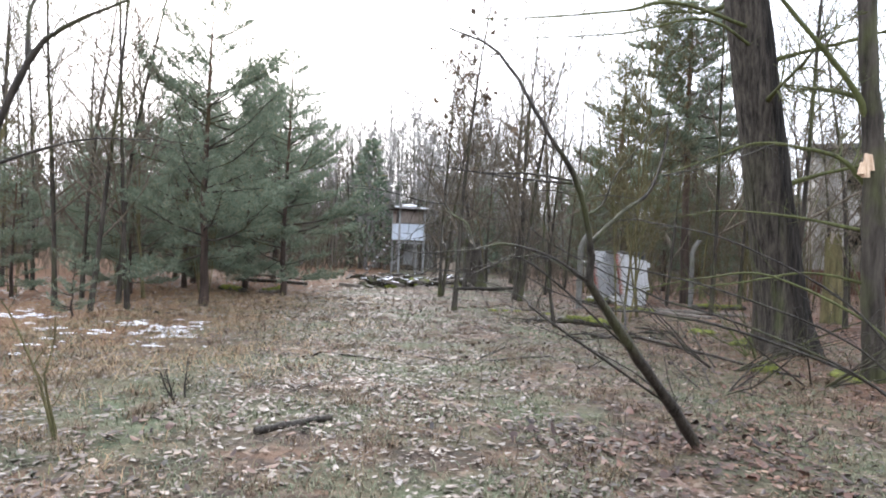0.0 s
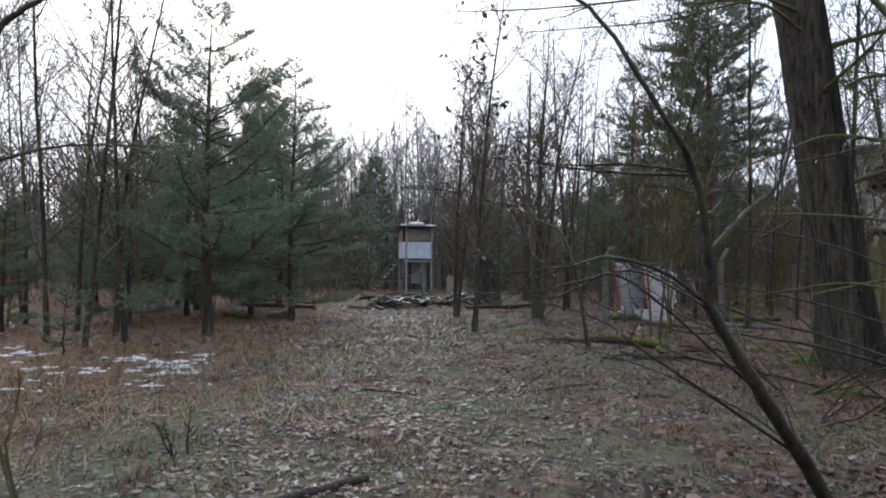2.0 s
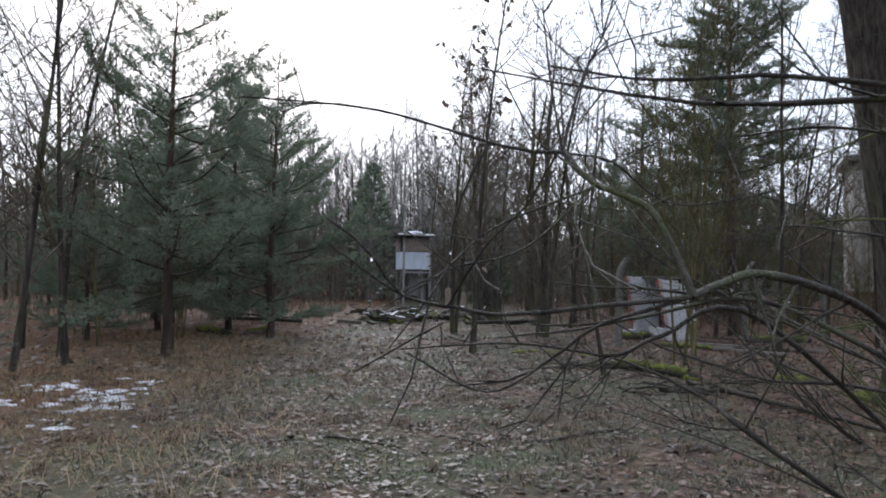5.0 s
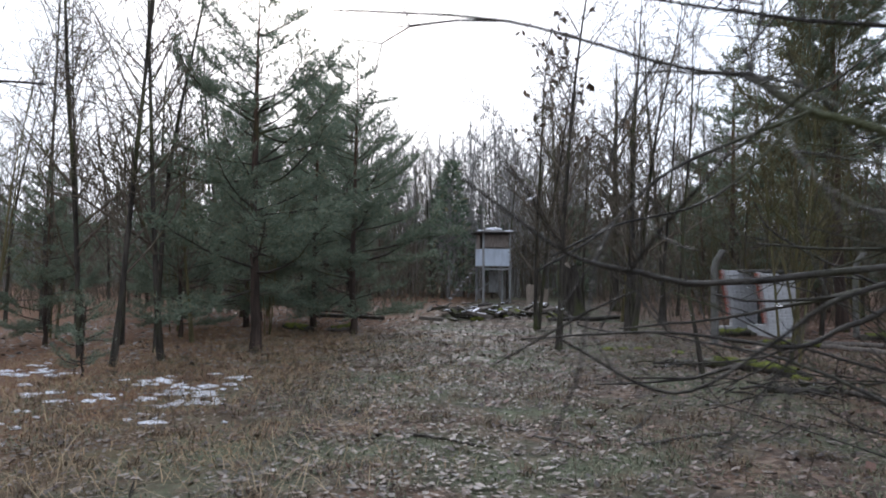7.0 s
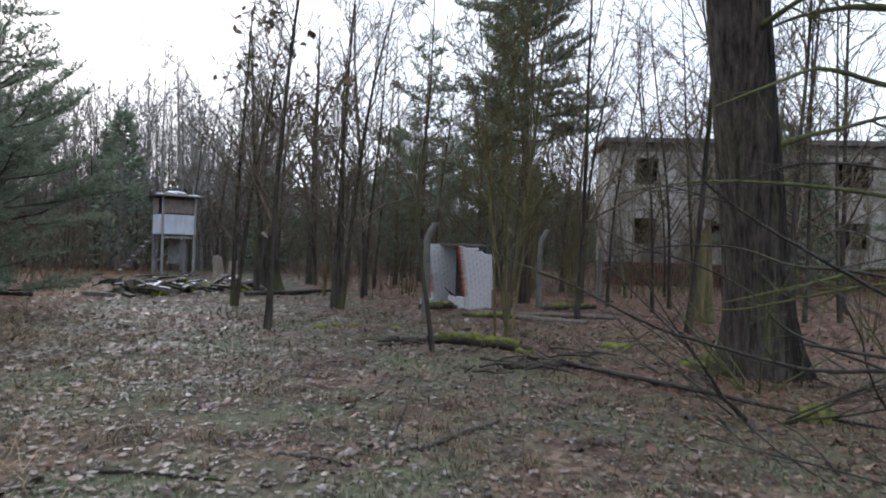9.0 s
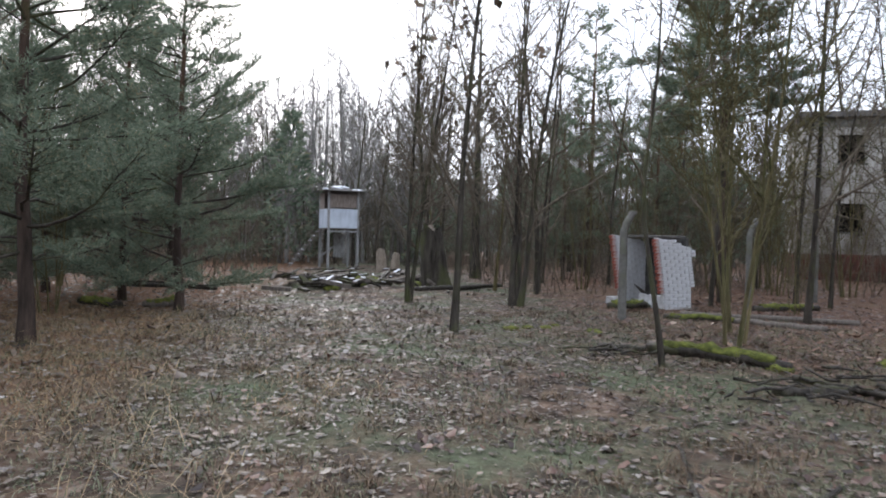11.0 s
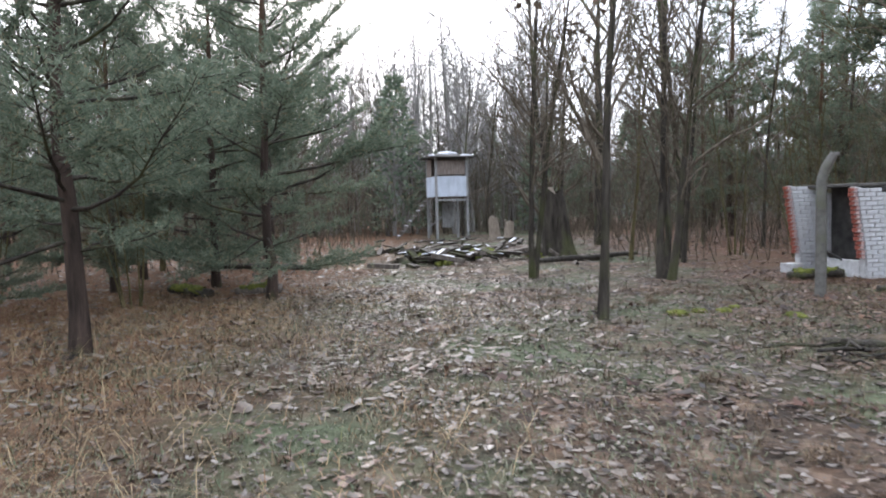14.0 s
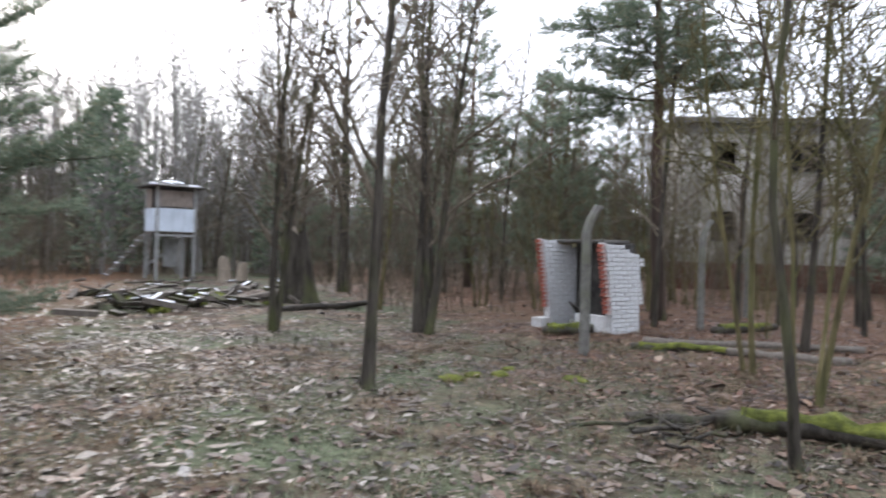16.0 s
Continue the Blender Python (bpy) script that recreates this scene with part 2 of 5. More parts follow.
M_REDBRICK = mat("red_brick", red_brick, 0.9, (50, 0.5, 0.01))
M_PLINTH = mat("dirty_brick_plinth", lambda n, l: ramp(n, l, noise_tex(n, l, 3, 6), (0.3, (0.045, 0.028, 0.022)), (0.6, (0.12, 0.05, 0.034)), (0.8, (0.16, 0.13, 0.11))), 0.95, (12, 0.5, 0.02))
# dark tone holding interior shade; the bent metal sheet is dark itself
M_DARKIN = mat("shade_and_dark_metal", lambda n, l: ramp(n, l, noise_tex(n, l, 4, 6), (0.3, (0.02, 0.019, 0.018)), (0.7, (0.09, 0.085, 0.08))), 0.95, (30, 0.4, 0.01))
M_CONCRETE = mat("old_concrete", lambda n, l: mix(n, l, step(n, l, noise_tex(n, l, 2.5, 4), 0.5, 0.7), ramp(n, l, noise_tex(n, l, 10, 6), (0.3, (0.09, 0.085, 0.076)), (0.7, (0.2, 0.193, 0.178))), (0.1, 0.105, 0.06)), 0.92, (45, 0.5, 0.01))
M_PLASTER = mat("grey_plaster", lambda n, l: mix(n, l, step(n, l, noise_tex(n, l, 0.8, 7, (1, 1, 0.35)), 0.42, 0.64), ramp(n, l, noise_tex(n, l, 3, 6), (0.3, (0.25, 0.235, 0.21)), (0.7, (0.46, 0.435, 0.4))), (0.12, 0.102, 0.08)), 0.92, (20, 0.4, 0.01))
M_ROOF = mat("roof_felt", lambda n, l: ramp(n, l, noise_tex(n, l, 2, 5), (0.3, (0.05, 0.048, 0.045)), (0.7, (0.16, 0.15, 0.14))), 0.9)
M_WHITEBOARD = mat("white_cement_board", lambda n, l: ramp(n, l, noise_tex(n, l, 3, 6, (1, 1, 0.4)), (0.25, (0.32, 0.36, 0.41)), (0.6, (0.52, 0.57, 0.64))), 0.7, (20, 0.2, 0.01))
M_BROWNBOARD = mat("brown_board", lambda n, l: ramp(n, l, noise_tex(n, l, 5, 6, (4, 4, 0.7)), (0.3, (0.13, 0.105, 0.09)), (0.7, (0.3, 0.25, 0.215))), 0.85)
M_GREYBOARD = mat("grey_board", lambda n, l: ramp(n, l, noise_tex(n, l, 5, 6, (5, 5, 0.6)), (0.3, (0.13, 0.125, 0.12)), (0.7, (0.36, 0.36, 0.36))), 0.85)

# ---- geometry helpers ----


def gz(x, y):
    """Height of the ground."""
    return (-0.006 * y + 0.012 * min(max(x - 2, 0), 5)
            + 0.05 * noise.noise((x * 0.22, y * 0.22, 0.3)) + 0.022 * noise.noise((x * 0.9, y * 0.9, 4.0)))


def mesh_np(name, v, f, smooth=False):
    """A mesh from arrays: v (n, 3), f (m, k), k corners a face."""
    v, f = np.asarray(v, np.float32), np.asarray(f, np.int32)
    me = bpy.data.meshes.new(name)
    me.vertices.add(len(v))
    me.vertices.foreach_set("co", v.ravel())
    m, k = f.shape
    me.loops.add(m * k)
    me.loops.foreach_set("vertex_index", f.ravel())
    me.polygons.add(m)
    me.polygons.foreach_set("loop_start", np.arange(0, m * k, k, dtype=np.int32))
    if smooth:
        me.polygons.foreach_set("use_smooth", np.ones(m, bool))
    me.update(calc_edges=True)
    me.validate()
    return me


class Tubes:
    """Collects tapering tubes in one quad mesh."""

    def __init__(self):
        self.v, self.f, self.n = [], [], 0

    def add(self, pts, radii, sides=5, cap=True, rough=0.0, rng=None):
        pts, radii = np.asarray(pts, float), np.asarray(radii, float)
        tan = np.gradient(pts, axis=0)
        tan /= np.linalg.norm(tan, axis=1)[:, None] + 1e-9
        mean = pts[-1] - pts[0]
        ref = np.array((1.0, 0, 0)) if abs(mean[2]) > 0.7 * np.linalg.norm(mean) else np.array((0, 0, 1.0))
        a = np.cross(tan, ref)
        a /= np.linalg.norm(a, axis=1)[:, None] + 1e-9
        b = np.cross(tan, a)
        ang = np.arange(sides) * 2 * math.pi / sides
        r = radii[:, None] * np.ones(sides)
        if rough:
            r = r * (1 + rough * rng.uniform(-1, 1, r.shape))
        ring = pts[:, None, :] + r[:, :, None] * (np.cos(ang)[None, :, None] * a[:, None, :] + np.sin(ang)[None, :, None] * b[:, None, :])
        self.v.append(ring.reshape(-1, 3))
        k = len(pts)
        i, j = np.meshgrid(np.arange(k - 1), np.arange(sides), indexing="ij")
        j2 = (j + 1) % sides
        self.f.append(self.n + np.stack((i * sides + j, i * sides + j2, (i + 1) * sides + j2, (i + 1) * sides + j), -1).reshape(-1, 4))
        self.n += k * sides

    def mesh(self, name, smooth=True):
        if not self.v:
            self.add([(0, 0, 0), (0, 0, 0.01)], [0.001, 0.001], 3)
        return mesh_np(name, np.concatenate(self.v), np.concatenate(self.f), smooth)


def part(name, data, material, parent, label=""):
    """Links a mesh or bmesh as one part under a thing or a part."""
    if isinstance(data, bmesh.types.BMesh):
        me = bpy.data.meshes.new(name)
        data.to_mesh(me)
        data.free()
        data = me
    if not data.materials:
        data.materials.append(material)
    ob = new(name, data)
    ob.parent = parent
    if label:
        tagged(ob, label)
    return ob


def thing(name, label, category, at=None, group="", kind=""):
    ob = new(name)
    ob.empty_display_size = 0.1
    if at is not None:
        ob.matrix_basis = at
    return tagged(ob, label, category, group, kind)


def box(bm, x0, x1, y0, y1, z0, z1, m=None, bevel=0.0):
    vs = bmesh.ops.create_cube(bm, size=1)["verts"]
    bmesh.ops.transform(bm, matrix=Matrix.LocRotScale(((x0 + x1) / 2, (y0 + y1) / 2, (z0 + z1) / 2), None, (x1 - x0, y1 - y0, z1 - z0)), verts=vs)
    if bevel:
        es = list({e for v in vs for e in v.link_edges})
        vs = list({v for f in bmesh.ops.bevel(bm, geom=es, offset=bevel, segments=1, affect="EDGES")["faces"] for v in f.verts} | {v for v in vs if v.is_valid})
    if m is not None:
        bmesh.ops.transform(bm, matrix=m, verts=[v for v in vs if v.is_valid])
    return vs


def bar(p, q, w, h, bevel=0.006):
    """A squared timber or plank from p to q, as a bmesh."""
    bm = bmesh.new()
    p, q = Vector(p), Vector(q)
    turn = (q - p).to_track_quat("X", "Z").to_matrix().to_4x4()
    box(bm, 0, (q - p).length, -w / 2, w / 2, -h / 2, h / 2, Matrix.Translation(p) @ turn, bevel)
    return bm


def unit(v):
    v = np.asarray(v, float)
    return v / (np.linalg.norm(v) + 1e-9)


# ---- trees ----


def grow(T, tips, rng, p, d, length, r, level, P):
    segs = P["segs"][min(level, len(P["segs"]) - 1)]
    wob, up = P["wob"][min(level, len(P["wob"]) - 1)], P["up"][min(level, len(P["up"]) - 1)]
    pts, dirs, d = [np.array(p, float)], [unit(d)], unit(d)
    for _ in range(segs):
        d = unit(d + rng.normal(0, wob, 3) + np.array((0, 0, up)))
        pts.append(pts[-1] + d * length / segs)
        dirs.append(d)
    end = P["end"] if level == 0 else 0.35
    radii = np.maximum(r * (1 - (1 - end) * np.linspace(0, 1, segs + 1)), P["min"])
    if level == 0:
        radii[0] *= 1.35
    T[0 if level == 0 else 1].add(pts, radii, P["sides"][min(level, len(P["sides"]) - 1)])
    if level >= P["levels"]:
        tips.append((pts[-1], d))
        return
    count = P["n"][level]
    for i in range(count):
        f = P["from"][level] + (1 - P["from"][level]) * (i + rng.uniform(0, 0.9)) / count
        k = min(int(f * segs), segs - 1)
        q = pts[k] + (pts[k + 1] - pts[k]) * (f * segs - k)
        axis = unit(np.cross(dirs[k + 1], rng.normal(0, 1, 3)))
        a = radians(rng.uniform(*P["angle"][min(level, len(P["angle"]) - 1)]))
        nd = unit(dirs[k + 1] * math.cos(a) + axis * math.sin(a))
        nl = length * rng.uniform(*P["ratio"][level]) * (1 - P["shrink"] * f)
        grow(T, tips, rng, q, nd, nl, max(radii[k] * rng.uniform(0.4, 0.6), P["min"]), level + 1, P)


SLIM = dict(segs=(9, 5, 3, 2), wob=(0.034, 0.13, 0.17, 0.18), up=(0.03, 0.07, 0.04, 0.02), end=0.16, min=0.006, sides=(7, 4, 3, 3),
            levels=3, n=(24, 7, 4), angle=((26, 56), (28, 60), (28, 65)), ratio=((0.17, 0.36), (0.3, 0.55), (0.35, 0.6)), shrink=0.5)
SLIM["from"] = (0.17, 0.2, 0.2)
THIN = {**SLIM, "from": (0.14, 0.2, 0.2), "segs": (8, 4, 2, 1), "n": (24, 6, 2), "min": 0.0066}


def leaves_at(tips, rng, share, size, per=3):
    v, f = [], []
    for p, d in tips:
        if rng.uniform() > share:
            continue
        for _ in range(per):
            a = unit(rng.normal(0, 1, 3) + np.array((0, 0, -0.8)))
            b = unit(np.cross(a, rng.normal(0, 1, 3)))
            q = p + rng.normal(0, 0.06, 3)
            s = size * rng.uniform(0.7, 1.3)
            n = len(v)
            v += [q, q + a * s * 0.5 + b * s * 0.3, q + a * s, q + a * s * 0.5 - b * s * 0.3]
            f.append((n, n + 1, n + 2, n + 3))
    return v, f


def bare_tree(name, seed, height, r, label, bark=None, twig=None, lean=(0, 0), leafy=0.0, P=SLIM, stems=1, fork=None, **over):
    rng = np.random.default_rng(seed)
    P = {**P, **over}
    root = thing(name, label, "tree")
    tips, crown = [], Tubes()
    for s in range(stems):
        T = (Tubes(), crown)
        az = rng.uniform(0, 6.3)
        off = (0.0, 0.0) if stems == 1 else (0.14 * math.cos(az + s * 2.2), 0.14 * math.sin(az + s * 2.2))
        d = (lean[0] + off[0] * (0.9 if stems > 1 else 0), lean[1] + off[1] * (0.9 if stems > 1 else 0), 1)
        grow(T, tips, rng, (off[0], off[1], -0.12), d, height * rng.uniform(0.85, 1.0) if s else height, r * (rng.uniform(0.7, 0.95) if s else 1), 0, P)
        part("trunk", T[0].mesh("trunk"), bark or M_BARK, root)
    part("crown", crown.mesh("crown"), twig or M_TWIG, root)
    if leafy:
        v, f = leaves_at([t for t in tips if t[0][2] > height * 0.5], rng, leafy * 0.13, 0.19, 2)
        if v:
            tagged(part("withered_leaves", mesh_np("withered_leaves", v, f), M_HANGLEAF, root), kind="stuff")
    return root


def needle_tris(rng, foot, along, count, length, wide, spread=0.6):
    """Slender triangles that stand round shoots: foot and along are arrays of places and ways."""
    foot, along = np.repeat(foot, count, 0), np.repeat(along, count, 0)
    k = len(foot)
    nd = along * 0.7 + rng.normal(0, spread, (k, 3))
    nd /= np.linalg.norm(nd, axis=1)[:, None]
    side = np.cross(nd, rng.normal(0, 1, (k, 3)))
    side /= np.linalg.norm(side, axis=1)[:, None] + 1e-9
    foot = foot + rng.normal(0, 0.018, (k, 3))
    tip = foot + nd * (length * rng.uniform(0.6, 1.25, k))[:, None]
    return np.stack((foot + side * wide, foot - side * wide, tip), 1).reshape(-1, 3)


def pine_tree(name, seed, height, r, label, clear=0.12, width=0.3, needles=1.0, step_h=0.33, wide=0.0075, bare=0.3, tuft=11):
    """A young Scots pine: loose whorls of limbs that fork into flat sprays of brushy shoots."""
    rng = np.random.default_rng(seed)
    root = thing(name, label, "tree")
    trunk, wood, feet, ways = Tubes(), Tubes(), [], []
    zs = np.linspace(-0.12, height, 14)
    wob = np.cumsum(rng.normal(0, 0.028, (14, 2)), 0)
    pts = np.column_stack((wob, zs))
    rad = r * (1.02 - np.linspace(0, 1, 14)) ** 0.8
    rad[0] *= 1.3
    trunk.add(pts, rad, 9, rough=0.06, rng=rng)
    k_len = min(1.0, height / 5)

    def brush(base, d, length):
        """A shoot clothed in needles."""
        n = max(2, int(length / (0.075 * k_len) * needles))
        t = np.linspace(0.25, 1.0, n)[:, None]
        feet.append(base + d * length * t)
        ways.append(np.repeat(d[None], n, 0))

    z = height * clear
    while z < height - 0.12:
        u = (z / height - clear) / (1 - clear)
        reach = height * width * (min(1, 0.72 + 1.6 * u) * max(0.0, 1 - u ** 1.5) ** 0.8 + 0.07)
        turn = rng.uniform(0, 6.283)
        count = rng.integers(3, 6)
        for k in range(count):
            az = turn + k * 6.283 / count + rng.normal(0, 0.4)
            length = reach * rng.uniform(0.45, 1.12)
            d = unit((math.cos(az), math.sin(az), 0.1 + 0.6 * u + rng.normal(0, 0.12)))
            p = np.array((np.interp(z, zs, pts[:, 0]), np.interp(z, zs, pts[:, 1]), z + rng.uniform(-0.14, 0.14)))
            line, segs = [p], 6
            for q in range(segs):
                d = unit(d + rng.normal(0, 0.1, 3) + np.array((0, 0, -0.03 if q < 2 else 0.09)))
                p = p + d * length / segs
                line.append(p)
            line = np.array(line)
            wood.add(line, np.linspace(0.006 + 0.008 * length, 0.004, segs + 1), 4)
            shoots = max(3, int(length * 10.5))
            for q in range(shoots):
                f = bare + (1 - bare) * (q + rng.uniform()) / shoots
                i = min(int(f * segs), segs - 1)
                base = line[i] + (line[i + 1] - line[i]) * (f * segs - i)
                fwd = unit(line[i + 1] - line[i])
                side = unit(np.cross(fwd, (0, 0, 1))) * (1 if q % 2 else -1)
                sd = unit(fwd * 0.75 + side * rng.uniform(0.4, 1.0) + np.array((0, 0, rng.normal(0.22, 0.2))))
                sl = (0.16 + 0.34 * length * (1.1 - f)) * rng.uniform(0.55, 1.2) * k_len
                wood.add([base, base + sd * sl], [0.0055, 0.0025], 3)
                brush(base, sd, sl)
                for _ in range(int(sl / 0.17)):
                    g = base + sd * sl * rng.uniform(0.25, 0.9)
                    brush(g, unit(sd + rng.normal(0, 0.5, 3) + np.array((0, 0, 0.25))), rng.uniform(0.1, 0.24) * k_len)
            brush(line[-2], unit(line[-1] - line[-2]), length / segs + 0.12)
        z += step_h * rng.uniform(0.75, 1.25)
    brush(pts[-1] - np.array((0, 0, 0.25)), np.array((0, 0, 1.0)), 0.4)
    v = needle_tris(rng, np.concatenate(feet), np.concatenate(ways), tuft, 0.085 * (0.5 + 0.5 * k_len), wide)
    part("trunk", trunk.mesh("trunk"), M_PINEBARK, root)
    part("crown", wood.mesh("crown"), M_BARK, root)
    tagged(part("needles", mesh_np("needles", v, np.arange(len(v)).reshape(-1, 3)), M_NEEDLE, root), kind="stuff")
    return root


def put(ob, x, y, rz=0.0, s=1.0, sink=0.0):
    ob.matrix_basis = pose(x, y, gz(x, y) - sink, 0, 0, rz)
    ob.scale = (s, s, s)
    return ob


def again(ob, x, y, rz, s=1.0, sink=0.0):
    c = copy_thing(ob, pose(x, y, gz(x, y) - sink, 0, 0, rz))
    c.scale = (s, s, s)
    return c


# ---- ground ----
def ground_lines(lo, hi, a, b, fine, far):
    out, x = [], a
    while x < b:
        out.append(x)
        x += fine
    left, right, w = [], [], fine
    x = a
    while x > lo:
        w = min(w * 1.25, far)
        x -= w
        left.append(x)
    x, w = b, fine
    while x < hi:
        right.append(x)
        w = min(w * 1.25, far)
        x += w
    return np.array(left[::-1] + out + right + [hi])


def build_ground():
    xs, ys = ground_lines(-600, 600, -14, 14, 0.14, 60), ground_lines(-500, 700, -3, 32, 0.14, 60)
    vs = [(x, y, gz(x, y) + (0.018 * noise.noise((x * 3.1, y * 3.1, 7.7)) + 0.01 * noise.noise((x * 7, y * 7, 1.7)) if abs(x) < 16 and y < 36 else 0)) for y in ys for x in xs]
    nx = len(xs)
    i, j = np.meshgrid(np.arange(len(ys) - 1), np.arange(nx - 1), indexing="ij")
    f = np.stack((i * nx + j, i * nx + j + 1, (i + 1) * nx + j + 1, (i + 1) * nx + j), -1).reshape(-1, 4)
    me = mesh_np("ground", vs, f, True)
    me.materials.append(M_GROUND)
    tagged(new("ground", me), "forest floor of wet brown leaves, moss and pine needles", "ground", kind="structure")


build_ground()


def scatter(rng, n, x0, x1, y0, y1, power=1.0):
    x = rng.uniform(x0, x1, n)
    y = y0 + (y1 - y0) * rng.uniform(0, 1, n) ** power
    return x, y


def leaf_litter(name, rng, xs, ys, size, material, label, lift=0.018, curled=1.0):
    n = len(xs)
    z = np.array([gz(x, y) for x, y in zip(xs, ys)]) + rng.uniform(0.004, 0.004 + lift, n)
    az, s = rng.uniform(0, 6.283, n), size * (0.45 + 1.15 * rng.uniform(0, 1, n) ** 2)
    tilt, fold, curl = rng.normal(0, 0.2 * curled, n), rng.uniform(-0.3, 0.4, n) * curled, rng.normal(0.03, 0.12, n) * curled
    local = np.array(((-0.5, 0), (-0.15, 0.36), (0.27, 0.28), (0.5, 0.03), (0.2, -0.33), (-0.22, -0.29)))
    lx, ly = local[:, 0][None] * s[:, None], local[:, 1][None] * s[:, None] * rng.uniform(0.55, 1.2, n)[:, None]
    lx, ly = lx * rng.uniform(0.55, 1.35, (n, 6)), ly * rng.uniform(0.45, 1.5, (n, 6))
    lz = np.abs(ly) * fold[:, None] + tilt[:, None] * lx + curl[:, None] * lx * lx / s[:, None] * 3
    lz -= lz.min(1)[:, None] * 0.7
    c, q = np.cos(az)[:, None], np.sin(az)[:, None]
    v = np.stack((xs[:, None] + lx * c - ly * q, ys[:, None] + lx * q + ly * c, z[:, None] + lz), -1).reshape(-1, 3)
    b = np.arange(n)[:, None] * 6
    f = np.concatenate((b + np.array((0, 3, 2, 1)), b + np.array((0, 5, 4, 3))))
    me = mesh_np(name, v, f)
    me.materials.append(material)
    return tagged(new(name, me), label, "leaves", kind="stuff")


def grass_blades(name, rng, xs, ys, length, width, material, label, flop=0.6):
    n = len(xs)
    z = np.array([gz(x, y) for x, y in zip(xs, ys)]) - 0.01
    az, L = rng.uniform(0, 6.283, n), length * rng.uniform(0.4, 1.3, n)
    d = np.stack((np.cos(az), np.sin(az), np.zeros(n)), -1)
    s = np.stack((-np.sin(az), np.cos(az), np.zeros(n)), -1) * width
    base = np.stack((xs, ys, z), -1)
    h = rng.uniform(0.35, 1.0, n)
    p1 = base + d * (L * 0.3 * flop)[:, None] + np.array((0, 0, 1)) * (L * 0.5 * h)[:, None]
    p2 = base + d * (L * flop)[:, None] + np.array((0, 0, 1)) * (L * 0.72 * h * rng.uniform(0.3, 1.1, n))[:, None]
    v = np.stack((base - s, base + s, p1 + s * 0.8, p1 - s * 0.8, p2), 1).reshape(-1, 3)
    b = np.arange(n)[:, None] * 5
    tri = np.concatenate((b + np.array((0, 1, 2)), b + np.array((0, 2, 3)), b + np.array((3, 2, 4))))
    me = mesh_np(name, v, tri)
    me.materials.append(material)
    return tagged(new(name, me), label, "grass", kind="stuff")


def litter():
    rng = np.random.default_rng(5)
    x, y = scatter(rng, 138000, -8, 9.5, 0.8, 22, 1.2)
    keep = rng.uniform(0, 1, len(x)) < np.clip((x + 7.5) / 5, 0.25, 1) * np.array([0.72 + 0.2 * min(max(a - 1.2, 0), 1.5) + 0.75 * noise.noise((a * 0.55, b * 0.55, 2)) + 0.9 * noise.noise((a * 1.9, b * 1.9, 6)) for a, b in zip(x, y)])
    leaf_litter("fallen_leaves", rng, x[keep], y[keep], 0.053, M_LEAF, "wet brown and grey fallen leaves covering the ground")
    x, y = scatter(rng, 34000, -14, 25, 13, 40, 1.2)
    leaf_litter("fallen_leaves", rng, x, y, 0.095, M_LEAF, "brown fallen leaves under the far trees")
    # heaps of dark curled leaves
    hx, hy = [], []
    for _ in range(170):
        cx, cy, k = rng.uniform(-2.5, 7), 2.4 + 17 * rng.uniform(0, 1) ** 1.2, rng.integers(8, 40)
        w = rng.uniform(0.08, 0.3)
        hx.append(cx + rng.normal(0, w * 1.6, k))
        hy.append(cy + rng.normal(0, w, k))
    for cx, cy, k in ((1.0, 5.0, 170), (1.7, 5.5, 160), (0.75, 5.5, 70), (2.4, 5.9, 130), (2.2, 5.0, 90)):
        hx.append(cx + rng.normal(0, 0.24, k))
        hy.append(cy + rng.normal(0, 0.2, k))
    leaf_litter("leaf_heaps", rng, np.concatenate(hx), np.concatenate(hy), 0.066, M_DARKLEAF, "dark curled oak leaves lying in heaps", 0.03, 1.5)
    x, y = scatter(rng, 105000, -9, 2.5, 3.5, 21)
    tuft = np.array([noise.noise((a * 0.8, b * 0.8, 9)) for a, b in zip(x, y)])
    keep = rng.uniform(0, 1, len(x)) < np.clip(tuft * 1.9 + 0.35 + (-x - 4) * 0.2, 0.03, 1) * np.clip((0.2 - x) / 4, 0, 1)
    grass_blades("dry_grass", rng, x[keep], y[keep], 0.13, 0.0028, M_GRASS, "pale dry grass bent over the ground", 1.0)
    x, y = scatter(rng, 215000, -6.5, 7, 1.2, 19, 1.25)
    tuft = np.array([noise.noise((a * 0.9, b * 0.9, 5)) + 0.6 * noise.noise((a * 2.6, b * 2.6, 8)) for a, b in zip(x, y)])
    keep = tuft + rng.normal(0, 0.25, len(x)) > 0.03
    grass_blades("short_grass", rng, x[keep], y[keep], 0.1, 0.0036, M_MOSSGRASS, "short green grass and moss between leaves", 0.75)


litter()


def grass_tufts():
    """Small brown tufts standing out of the leaves."""
    rng = np.random.default_rng(63)
    xs, ys = [], []
    for _ in range(950):
        cx, cy = rng.uniform(-7, 6), 2.2 + 18 * rng.uniform(0, 1) ** 1.15
        k, w = rng.integers(18, 80), rng.uniform(0.03, 0.13)
        xs.append(cx + rng.normal(0, w, k))
        ys.append(cy + rng.normal(0, w, k))
    grass_blades("grass_tufts", rng, np.concatenate(xs), np.concatenate(ys), 0.17, 0.003, M_TUFT, "brown withered grass tufts between fallen leaves", 0.8)


grass_tufts()


